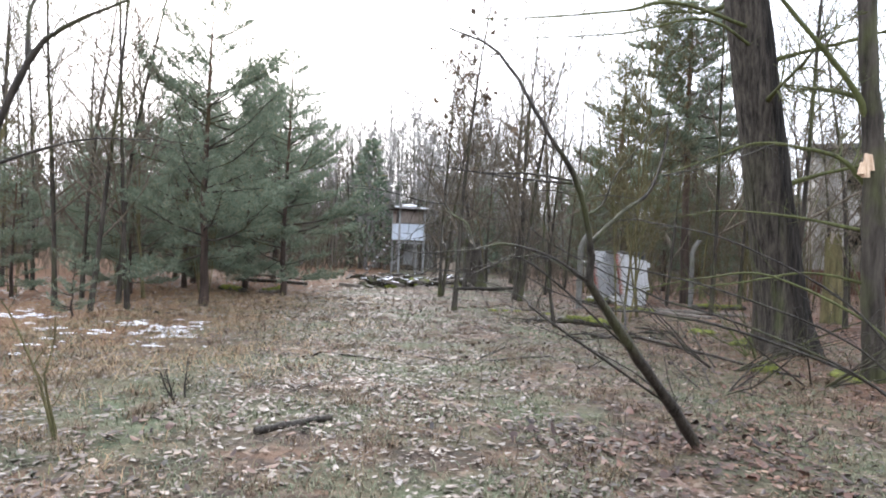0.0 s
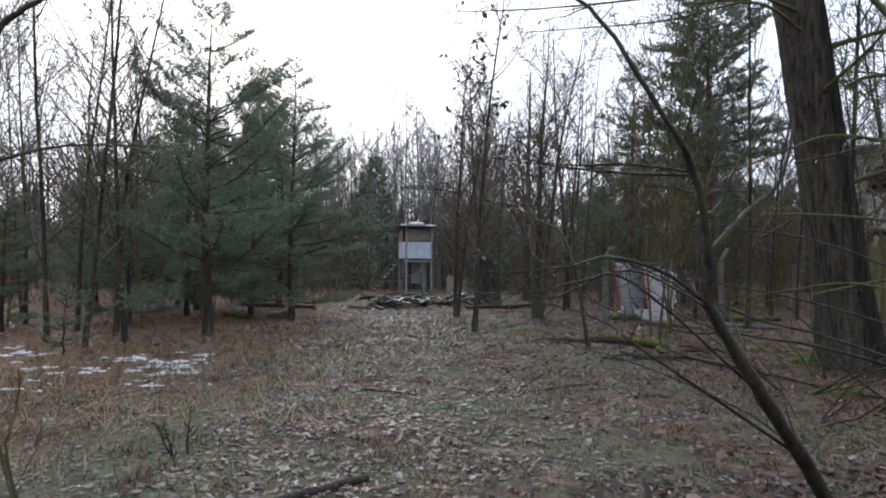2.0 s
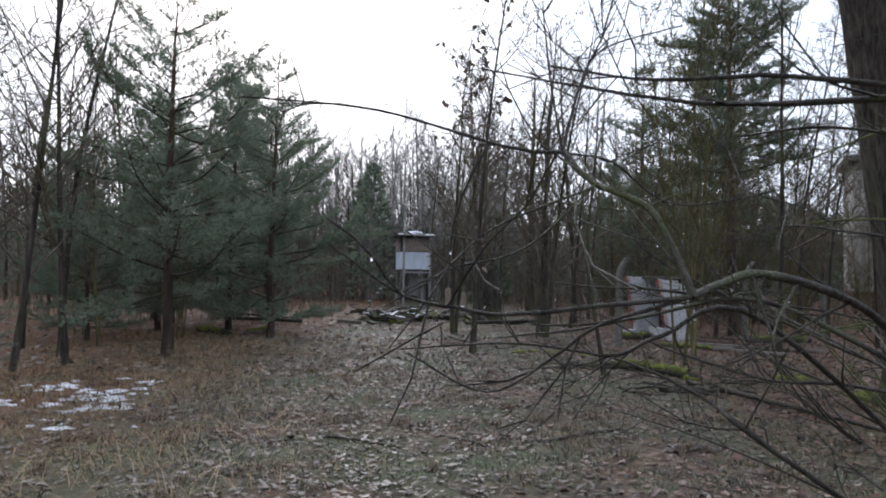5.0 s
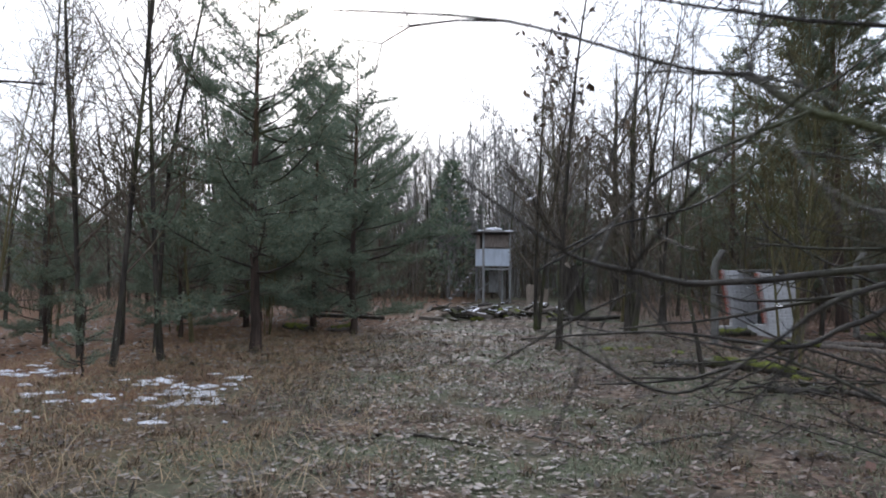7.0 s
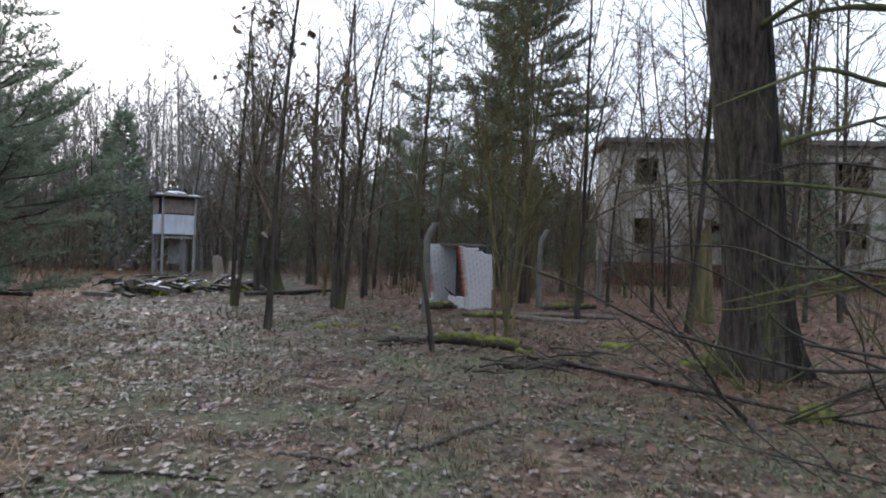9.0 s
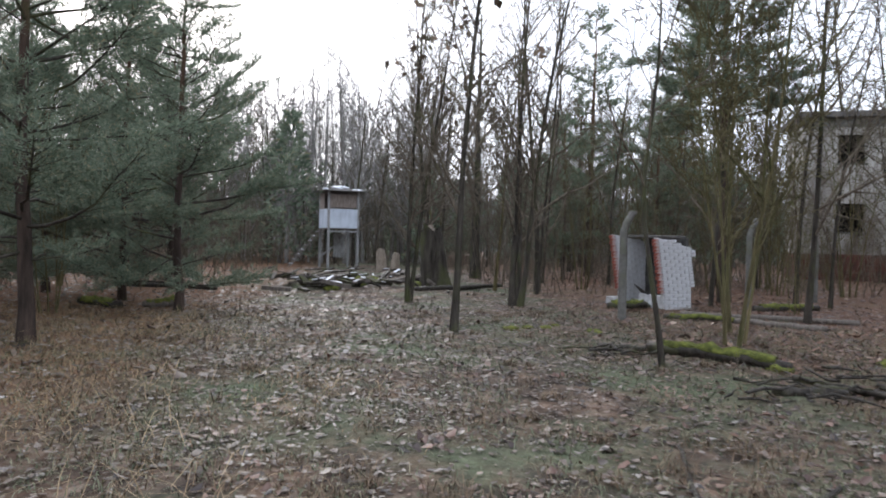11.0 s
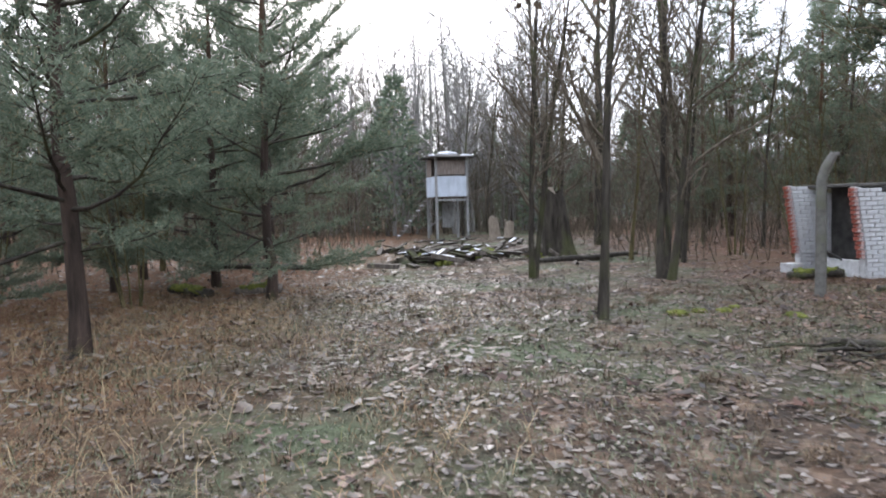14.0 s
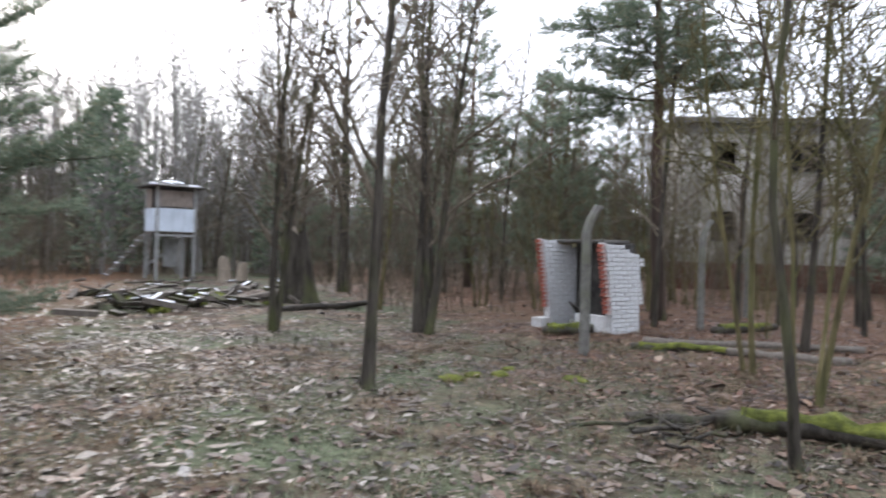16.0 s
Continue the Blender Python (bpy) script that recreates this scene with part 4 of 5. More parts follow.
# ---- hunting tower ----
def hunting_tower():
    """Local x: along the front, y: to the back; front left foot at the origin."""
    root = thing("hunting_tower", "raised wooden hunting stand with white panels and snowy roof", "hunting stand", pose(-3.3, 40.5, gz(-3, 40.5), 0, 0, 20))
    w, d, floor_z, top = 1.55, 1.5, 2.08, 3.93
    for x in (0, w):
        for y in (0, d):
            part("post", bar((x, y, -0.1), (x, y, top), 0.11, 0.11), M_GREYBOARD, root)
    for (x0, x1, y0, y1), nm in (((0.05, w - 0.05, -0.065, -0.045), "front_panel"), ((-0.065, -0.045, 0.05, d - 0.05), "side_panel"), ((w + 0.045, w + 0.065, 0.05, d - 0.05), "side_panel")):
        bm = bmesh.new()
        box(bm, x0, x1, y0, y1, floor_z - 0.05, floor_z + 0.92, None, 0.004)
        part(nm, bm, M_WHITEBOARD, root, "white cement board")
    bm = bmesh.new()
    box(bm, 0, w, d + 0.06, d + 0.085, floor_z, top - 0.05, None, 0.004)
    part("rear_wall", bm, M_BROWNBOARD, root, "brown board")
    bm = bmesh.new()
    box(bm, -0.035, -0.01, d * 0.45, d, floor_z + 0.93, top - 0.1, None, 0.004)
    part("side_board", bm, M_BROWNBOARD, root, "brown board")
    bm = bmesh.new()
    box(bm, 0.06, w - 0.06, 0.04, 0.06, top - 0.85, top - 0.16, None, 0.004)
    part("window_board", bm, M_BROWNBOARD, root)
    bm = bmesh.new()
    box(bm, -0.04, w + 0.04, -0.04, d + 0.05, floor_z - 0.1, floor_z - 0.055, None, 0.005)
    part("floor_deck", bm, M_DEADWOOD, root)
    bm = bmesh.new()
    vs = [bm.verts.new(c) for c in ((-0.4, -0.4, top), (w + 0.4, -0.4, top), (w + 0.4, d + 0.4, top), (-0.4, d + 0.4, top), (w * 0.35, d * 0.5, top + 0.2), (w * 0.65, d * 0.5, top + 0.2))]
    low = [bm.verts.new(v.co - Vector((0, 0, 0.03))) for v in vs[:4]]
    for q in ((0, 1, 5, 4), (1, 2, 5), (2, 3, 4, 5), (3, 0, 4)):
        bm.faces.new([vs[i] for i in q])
    bm.faces.new(low[::-1])
    for i in range(4):
        bm.faces.new((low[i], low[(i + 1) % 4], vs[(i + 1) % 4], vs[i]))
    part("roof", bm, M_ROOF, root, "dark felt roof")
    for (x, y, rx, ry, h, z, sd) in ((w * 0.5, d * 0.42, 0.46, 0.42, 0.13, top + 0.18, 1), (-0.25, -0.2, 0.16, 0.12, 0.05, top + 0.06, 2), (w * 0.95, -0.05, 0.3, 0.1, 0.05, top + 0.07, 3)):
        bm = bmesh.new()
        bmesh.ops.create_uvsphere(bm, u_segments=18, v_segments=8, radius=1)
        for v in bm.verts:
            k = 1 + 0.3 * noise.noise((v.co.x * 2 + sd, v.co.y * 2, v.co.z * 2))
            v.co = Vector((x + v.co.x * rx * k, y + v.co.y * ry * k, z + v.co.z * h * k))
        part("snow_cap", bm, M_SNOW, root, "melting snow")
    # cross braces, lower sheet, ladder
    part("brace", bar((0, 0, 1.86), (w, 0, 1.86), 0.05, 0.09), M_GREYBOARD, root)
    part("brace", bar((0, d, 0.5), (w, d, 1.7), 0.04, 0.08), M_GREYBOARD, root)
    bm = bmesh.new()
    box(bm, 0.75, 1.35, d + 0.03, d + 0.05, 0.5, 1.75, None, 0.004)
    part("lower_sheet", bm, M_GREYBOARD, root, "grey sheet")
    foot, head = Vector((-1.75, 0.9, 0)), Vector((-0.06, 0.9, 2.0))
    ladder = part("ladder", bar(foot, head, 0.07, 0.05), M_DEADWOOD, root, "weathered wooden ladder")
    part("ladder_rail", bar(foot + Vector((0, 0.5, 0)), head + Vector((0, 0.5, 0)), 0.07, 0.05), M_DEADWOOD, ladder)
    for i in range(8):
        p = foot.lerp(head, (i + 0.6) / 8.4)
        rung = part("rung", bar(p + Vector((0, -0.05, 0.03)), p + Vector((0, 0.56, 0.03)), 0.1, 0.035), M_GREYBOARD, root)
        if i % 3 != 1:
            part("snow", bar(p + Vector((0, 0.0, 0.056)), p + Vector((0, 0.4, 0.056)), 0.08, 0.02, 0.008), M_SNOW, rung, "thin old snow")


hunting_tower()


# ---- derelict building ----
def building():
    """Local x: along the facade from its far corner, y: into the house."""
    root = thing("derelict_building", "abandoned two-storey grey plaster building with empty windows", "building", pose(18.4, 34.8, gz(18.4, 34.8), 0, 0, -23.3))
    L, D, top, th = 34.0, 3.4, 7.35, 0.35
    rng = random.Random(2)
    cols = [(1.4, 2.55), (4.7, 6.15), (8.2, 9.65), (11.4, 13.1), (15.0, 16.5), (18.4, 19.9), (22.0, 23.5), (25.5, 27.0), (29.0, 30.5)]
    rows = [(2.2, 3.5), (5.3, 6.6)]

    def panel(name, x0, x1, y0, y1, z0, z1, mt=None):
        bm = bmesh.new()
        box(bm, x0, x1, y0, y1, z0, z1, None, 0)
        part(name, bm, mt or M_PLASTER, root)
    zc = [1.2, rows[0][0], rows[0][1], rows[1][0], rows[1][1], top - 0.423]
    for i in (0, 2, 4):
        panel("wall_band", 0, L, 0, th, zc[i], zc[i + 1])
    for z0, z1 in rows:
        at = 0
        for a, b in cols:
            panel("wall_pier", at, a, 0, th, z0, z1)
            at = b
            w = thing("window", "empty dark window opening with concrete sill", "window")
            w.parent = root
            bm = bmesh.new()
            box(bm, a - 0.06, b + 0.06, -0.07, th - 0.03, z0 - 0.07, z0 - 0.004, None, 0.01)
            part("sill", bm, M_CONCRETE, w)
            if rng.random() < 0.6:
                bm = bmesh.new()
                m = (a + b) / 2
                box(bm, m - 0.03, m + 0.03, 0.16, 0.22, z0, z1)
                part("frame_bar", bm, M_DEADWOOD, w)
        panel("wall_pier", at, L, 0, th, z0, z1)
    panel("wall_end", 0, th, th + 0.003, D, 1.2, top)
    panel("wall_end", L - th, L, th + 0.003, D, 1.2, top)
    panel("wall_rear", 0, L, D, D + th, 1.2, top)
    # unseen inner wall and floors, coloured dark so the openings show as shade
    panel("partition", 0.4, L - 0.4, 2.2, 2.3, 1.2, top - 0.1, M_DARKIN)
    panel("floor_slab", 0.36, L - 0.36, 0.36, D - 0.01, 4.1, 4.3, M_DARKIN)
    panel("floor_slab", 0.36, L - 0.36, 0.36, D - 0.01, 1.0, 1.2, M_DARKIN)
    panel("eaves_band", -0.003, L + 0.003, -0.04, th, top - 0.42, top - 0.004, M_CONCRETE)
    panel("plinth", -0.03, L + 0.03, -0.03, D + th, -0.4, 1.197, M_PLINTH)
    panel("roof", -0.35, L + 0.35, -0.4, D + 0.6, top + 0.003, top + 0.25, M_ROOF)
    for w in root.children:
        if w.type == "EMPTY":
            for c in ("category",):
                if c in w:
                    del w[c]


building()


# ---- posts, stumps, logs, boards ----
def concrete_post(x, y, h, rz, bend=0.3, tilt=0):
    root = thing("fence_post", "weathered concrete fence post with bent top", "fence post", pose(x, y, gz(x, y) - 0.1, tilt, 0, rz), "concrete fence posts")
    T = Tubes()
    pts = [(0, 0, 0), (0, 0, h * 0.5), (0, 0, h * 0.88), (bend * 0.3, 0, h * 0.96), (bend, 0, h * 1.06)]
    T.add(pts, [0.085, 0.08, 0.076, 0.075, 0.065], 4)
    part("shaft", T.mesh("shaft", False), M_CONCRETE, root)
    bm = bmesh.new()
    box(bm, bend - 0.03, bend + 0.06, -0.045, 0.045, h * 1.04, h * 1.07, None, 0.008)
    part("tip", bm, M_CONCRETE, root)


def log(name, p, q, r, material, label, sag=0.0, seed=0, taper=0.7, rough=0.12, category="log", lift=None, mossy=False):
    rng = np.random.default_rng(seed)
    p, q = np.array((*p, 0.0)), np.array((*q, 0.0))
    n = 12
    pts = np.array([p + (q - p) * t for t in np.linspace(0, 1, n)])
    pts[:, :2] += np.cumsum(rng.normal(0, 0.016, (n, 2)), 0) * min(1, r * 20)
    pts[:, 2] = [gz(a, b) + r * 0.4 + (lift or 0) for a, b in pts[:, :2]]
    pts[:, 2] += np.abs(np.cumsum(rng.normal(0, 0.12 * r, n)))
    T = Tubes()
    rad = r * np.linspace(1, taper, n) * rng.uniform(0.82, 1.12, n)
    pts = np.concatenate((pts[:1], pts, pts[-1:]))
    rad = np.concatenate(([0.001], rad, [0.001]))
    T.add(pts + np.arange(len(pts))[:, None] * 1e-4, rad, 12, rough=rough, rng=rng)
    root = thing(name, label, category)
    root.location = pts[1]
    body = part("bark", T.mesh("bark"), material, root)
    body.data.transform(Matrix.Translation(-Vector(pts[1])))
    if mossy:
        T = Tubes()
        mid = pts[2:-2].copy()
        mid[:, 2] += r * 0.42
        T.add(mid, rad[2:-2] * (0.98 + rng.uniform(-0.28, 0.2, len(mid))), 14, rough=0.3, rng=rng)
        cover = part("moss", T.mesh("moss"), M_MOSS, root, "bright green moss")
        cover.data.transform(Matrix.Translation(-Vector(pts[1])))
    return root


def stump(name, x, y, h, r, material, label, lean=(0, 0), seed=0):
    rng = np.random.default_rng(seed)
    root = thing(name, label, "tree stump", pose(x, y, gz(x, y) - 0.1))
    sides, n, v = 14, 9, []
    for i in range(n):
        t = i / (n - 1)
        for s in range(sides):
            a = s * 2 * math.pi / sides
            k = r * (1.25 - 0.35 * t + 0.25 * math.exp(-t * 8)) * (1 + 0.12 * noise.noise((math.cos(a) * 2 + seed, math.sin(a) * 2, t * 2)))
            z = h * t + (rng.uniform(-0.14, 0.2) * h * 0.5 if i == n - 1 else 0)
            v.append((lean[0] * z + k * math.cos(a), lean[1] * z + k * math.sin(a), z))
    f = [(i * sides + s, i * sides + (s + 1) % sides, (i + 1) * sides + (s + 1) % sides, (i + 1) * sides + s) for i in range(n - 1) for s in range(sides)]
    part("bark", mesh_np("bark", v, f, True), material, root)
    bm = bmesh.new()
    bmesh.ops.create_cone(bm, cap_ends=True, segments=10, radius1=r * 0.8, radius2=r * 0.15, depth=h * 0.3, matrix=Matrix.Translation((lean[0] * h, lean[1] * h, h * 0.93)))
    part("splinter", bm, M_PALEWOOD, root, "pale torn wood")
    return root


concrete_post(3.38, 18.15, 2.0, 0, 0.17, 0)
concrete_post(7.1, 20.2, 2.0, 10, 0.2)
concrete_post(10.2, 22.3, 1.6, 30, 0.0)
log("mossy_log", (2.3, 14.45), (3.35, 13.05), 0.09, M_WETBARK, "fallen log thickly covered in bright green moss", seed=1, mossy=True)
log("fallen_branch", (3.05, 12.6), (4.3, 8.6), 0.036, M_WETBARK, "long dark wet branch lying on the leaves", seed=2, taper=0.4, lift=0.03)
log("mossy_log", (6.9, 19.7), (8.6, 19.95), 0.09, M_WETBARK, "half-rotten log with moss along its top", seed=3, mossy=True)
log("fallen_log", (4.9, 18.9), (7.6, 17.2), 0.07, M_DEADWOOD, "bare rotten log lying on brown leaves", seed=4)
log("fallen_log", (-6.1, 19.7), (-7.0, 20.2), 0.1, M_WETBARK, "short mossy log at the edge of the pines", seed=5, mossy=True)
log("fallen_log", (-5.0, 20.1), (-5.8, 20.0), 0.1, M_DEADWOOD, "short mossy log at the edge of the pines", seed=6, mossy=True)
log("fallen_log", (0.0, 25.0), (2.9, 26.6), 0.085, M_WETBARK, "long dark fallen tree trunk", seed=7)
log("stick", (-1.5, 5.2), (-0.95, 5.62), 0.035, M_WETBARK, "thick dark broken stick on wet leaves", seed=8)
log("stick", (0.3, 9.2), (0.85, 10.5), 0.02, M_WETBARK, "thin dark stick on wet leaves", seed=9)
stump("tree_stump", 9.4, 16.8, 2.2, 0.2, M_GREENBARK, "tall broken mossy tree stump", (-0.03, 0), 1)
stump("tree_stump", -0.6, 38.2, 1.1, 0.22, M_PALEWOOD, "pale broken stump of a felled tree", (-0.1, 0), 2)
stump("tree_stump", -0.05, 38.0, 0.9, 0.2, M_PALEWOOD, "pale broken stump of a felled tree", (0.1, 0), 3)
for i, (x, y, a, b, h) in enumerate(((5.05, 11.6, 0.3, 0.22, 0.14), (4.2, 9.1, 0.2, 0.16, 0.13), (5.1, 8.8, 0.35, 0.2, 0.1), (3.3, 13.2, 0.18, 0.14, 0.09), (1.05, 17.0, 0.16, 0.12, 0.06), (1.35, 17.15, 0.1, 0.09, 0.05), (1.65, 17.1, 0.15, 0.1, 0.05), (1.9, 17.4, 0.09, 0.08, 0.04), (2.3, 16.6, 0.14, 0.1, 0.05), (4.9, 13.3, 0.3, 0.2, 0.1), (5.6, 12.0, 0.22, 0.18, 0.14))):
    blob("moss_cushion", x, y, a, b, h, M_MOSS, "bright green cushion of moss on the forest floor", "moss", i, i * 40, 0.4)["group"] = "moss cushions"


def timber_pile():
    """Broken boards, beams and rubble thrown down between the clearing and the tower."""
    rng = random.Random(14)
    for i in range(120):
        k = rng.random()
        if k < 0.5:
            x, y, high = rng.gauss(-2.6, 0.65), rng.gauss(26.6, 0.9), 0.34
        elif k < 0.8:
            x, y, high = rng.gauss(-0.7, 0.9), rng.gauss(28.6, 1.3), 0.2
        else:
            x, y, high = rng.gauss(-2.0, 1.6), rng.uniform(31, 38), 0.1
        L, a = rng.uniform(0.18, 0.95), rng.uniform(-1.5, 1.5)
        z = gz(x, y) + rng.uniform(0.03, high)
        p = Vector((x - L / 2 * math.cos(a), y - L / 2 * math.sin(a), z + rng.uniform(-0.03, 0.06)))
        q = Vector((x + L / 2 * math.cos(a), y + L / 2 * math.sin(a), max(p.z + rng.uniform(-0.2, 0.2), gz(x, y) + 0.03)))
        w, h = rng.uniform(0.05, 0.26), rng.uniform(0.03, 0.12)
        root = thing("plank", "old weathered plank thrown on a heap", "plank", Matrix.Translation(p), "heap of old planks")
        bm = bar((0, 0, 0), q - p, w, h)
        part("board", bm, rng.choice((M_DEADWOOD, M_WETBARK, M_WETBARK, M_WETBARK, M_BARK)), root)
        if rng.random() < 0.24:
            bm = bar(Vector((0, 0, h * 0.7)) + (q - p) * 0.12, Vector((0, 0, h * 0.7)) + (q - p) * rng.uniform(0.5, 0.95), w * 0.8, 0.028, 0.012)
            part("snow", bm, M_SNOW, root, "thin old snow")
    for i, (x, y, a, b, h) in enumerate(((-1.75, 26.9, 0.34, 0.25, 0.3), (-2.3, 25.2, 0.28, 0.2, 0.14), (-1.1, 28.2, 0.3, 0.22, 0.22), (0.2, 27.3, 0.24, 0.16, 0.14), (-3.2, 27.4, 0.3, 0.2, 0.16))):
        blob("moss_cushion", x, y, a, b, h, M_MOSS, "green moss grown over heaped old timber", "moss", 20 + i, i * 50, 0.5)["group"] = "moss cushions"
    for i, (x, y, a, b, h) in enumerate(((-3.0, 26.2, 0.9, 0.5, 0.16), (-2.0, 27.2, 1.0, 0.6, 0.2), (-0.6, 28.6, 1.0, 0.6, 0.14))):
        blob("earth_mound", x, y, a, b, h, M_GROUND, "low mound of dark earth under thrown timber", "mound", 40 + i, i * 70, 0.4)


timber_pile()


# ---- foreground: bent young tree over the path, and its neighbours ----
def spline(pts, per=6):
    """Points on a smooth curve through the control points."""
    p = [np.array(q, float) for q in pts]
    p = [2 * p[0] - p[1]] + p + [2 * p[-1] - p[-2]]
    out = []
    for a, b, c, d in zip(p, p[1:], p[2:], p[3:]):
        for t in np.arange(per) / per:
            out.append(0.5 * (2 * b + (c - a) * t + (2 * a - 5 * b + 4 * c - d) * t * t + (3 * b - a - 3 * c + d) * t ** 3))
    return np.array(out + [p[-2]])


def limb_maker(root, origin, material, seed, twigs=7.0, twig_len=(0.12, 0.4), keep_out=None):
    rng = np.random.default_rng(seed)
    o = np.array(origin)
    drops = []

    def limb(name, pts, r0, r1, dense=1.0):
        T = Tubes()
        line = spline(pts) - o
        line[1:-1] += rng.normal(0, 0.1, line[1:-1].shape) * min(0.02, r0)
        rad = np.linspace(r0, r1, len(line)) * (1 + rng.uniform(-0.08, 0.12, len(line)))
        T.add(line, rad, 8, rough=0.06, rng=rng)
        length = np.linalg.norm(np.diff(line, axis=0), axis=1).sum()
        if name != "trunk":
            for _ in range(int(length * twigs * dense)):
                k = rng.integers(1, len(line) - 1)
                d = unit(unit(line[k + 1] - line[k]) + rng.normal(0, 0.75, 3) + np.array((0, 0, 0.25)))
                L = rng.uniform(*twig_len)
                q = [line[k]]
                for _s in range(4):
                    d = unit(d + rng.normal(0, 0.16, 3) + np.array((0, 0, 0.04)))
                    q.append(q[-1] + d * L / 4)
                if keep_out is not None and keep_out(q[-1] + o):
                    continue
                T.add(q, np.linspace(max(0.0022, min(0.004, rad[k] * 0.5)), 0.0013, 5), 4)
                drops.append(q[rng.integers(1, 5)] - np.array((0, 0, 0.004)))
                if L > 0.22:
                    for _m in range(3):
                        a = q[rng.integers(1, 4)]
                        T.add([a, a + unit(d + rng.normal(0, 0.6, 3)) * L * 0.4], [0.0018, 0.0011], 3)
        return part(name, T.mesh(name), material, root)
    return limb, drops


def bent_tree():
    root = thing("bent_young_tree", "bent young bare tree with wet arching branches", "tree", pose(1.93, 5.34, 0))
    limb, drops = limb_maker(root, (1.93, 5.34, 0), M_LIMB, 61, 7.0, (0.1, 0.4), keep_out=lambda p: p[0] < -0.5 and p[1] < 5.5 and 0.9 < p[2] < 1.8)
    limb('trunk', [(1.93, 5.34, -0.05), (1.55, 5.05, 0.42), (1.15, 4.72, 0.88), (0.84, 4.49, 1.27)], 0.045, 0.03).data.materials[0] = M_WETBARK
    limb('limb', [(0.84, 4.49, 1.27), (0.82, 4.42, 1.53), (0.69, 4.25, 1.89), (0.50, 4.12, 2.15), (0.17, 4.16, 2.65), (-0.15, 4.30, 2.85)], 0.026, 0.005)
    limb('limb', [(0.82, 4.42, 1.53), (1.05, 4.50, 1.75), (1.22, 4.56, 1.88), (1.31, 4.60, 2.10), (1.38, 4.70, 2.35)], 0.0165, 0.004)
    limb('limb', [(0.67, 4.26, 1.91), (0.40, 4.31, 1.95), (0.13, 4.35, 1.95), (-0.12, 4.35, 1.98)], 0.0075, 0.0025)
    limb('limb', [(0.77, 4.38, 1.70), (0.90, 4.47, 1.79), (0.97, 4.47, 1.96), (1.11, 4.51, 2.15), (1.28, 4.56, 2.34)], 0.009, 0.0028)
    limb('limb', [(0.71, 4.33, 1.82), (0.55, 4.42, 1.86), (0.36, 4.45, 1.84)], 0.005, 0.002)
    limb('limb', [(0.72, 4.37, 1.80), (0.92, 4.50, 1.85), (1.14, 4.57, 1.84)], 0.006, 0.002)
    limb('limb', [(0.86, 4.52, 1.25), (0.56, 4.78, 1.43), (0.25, 4.88, 1.37), (0.07, 4.98, 1.32), (-0.19, 5.07, 1.28)], 0.008, 0.0025)
    limb('limb', [(0.69, 4.25, 1.89), (0.30, 4.55, 1.95), (-0.26, 4.45, 2.0)], 0.0090, 0.0023)
    limb('limb', [(0.84, 4.49, 1.27), (0.55, 4.25, 1.43), (0.25, 4.06, 1.50), (0.06, 3.90, 1.46)], 0.0105, 0.0066)
    limb('limb', [(0.06, 3.90, 1.46), (-0.22, 3.85, 1.43), (-0.32, 3.80, 1.44), (-0.40, 3.75, 1.46), (-0.50, 3.72, 1.53)], 0.0043, 0.0014)
    limb('limb', [(0.06, 3.90, 1.46), (-0.09, 3.90, 1.41), (-0.16, 3.90, 1.36), (-0.27, 3.90, 1.30), (-0.40, 3.90, 1.36)], 0.0034, 0.0013)
    limb('limb', [(0.06, 3.90, 1.46), (0.05, 3.92, 1.51), (0.01, 3.97, 1.61), (-0.07, 4.03, 1.66), (-0.12, 4.10, 1.73)], 0.0068, 0.0056)
    limb('limb', [(-0.12, 4.10, 1.73), (-0.23, 4.05, 1.73), (-0.47, 3.98, 1.78), (-0.7, 3.94, 1.79)], 0.0039, 0.0014)
    limb('limb', [(-0.12, 4.10, 1.73), (-0.14, 4.15, 1.90), (-0.15, 4.20, 2.07)], 0.0026, 0.0013)
    limb('limb', [(-0.12, 4.10, 1.73), (-0.08, 4.15, 1.87), (-0.02, 4.20, 1.97), (0.16, 4.25, 2.04)], 0.0034, 0.0014)
    limb('limb', [(-0.12, 4.10, 1.73), (-0.00, 4.20, 1.73), (0.14, 4.30, 1.66), (0.30, 4.35, 1.67), (0.46, 4.40, 1.71)], 0.0026, 0.0014)
    limb('limb', [(-0.08, 4.00, 1.65), (-0.26, 3.95, 1.57), (-0.35, 3.90, 1.49), (-0.43, 3.85, 1.44)], 0.0026, 0.0013)
    limb('limb', [(-0.07, 4.02, 1.66), (-0.20, 3.98, 1.54), (-0.33, 3.95, 1.50), (-0.41, 3.90, 1.46)], 0.0022, 0.0013)
    limb('limb', [(1.30, 4.84, 0.72), (0.46, 4.50, 1.38), (0.18, 4.45, 1.35), (0.06, 4.45, 1.30), (-0.16, 4.50, 1.32), (-0.46, 4.50, 1.30)], 0.0083, 0.0015)
    limb('limb', [(1.62, 5.10, 0.34), (0.60, 4.80, 1.00), (0.49, 5.00, 1.10), (0.29, 5.20, 1.19), (-0.03, 5.40, 1.24)], 0.0097, 0.0023)
    limb('limb', [(1.55, 5.05, 0.42), (1.30, 5.25, 0.60), (0.80, 5.60, 0.80), (0.20, 5.90, 0.95)], 0.0067, 0.0015)
    limb('limb', [(1.75, 5.20, 0.20), (1.65, 5.30, 0.50), (1.60, 5.35, 0.80)], 0.0053, 0.0015)
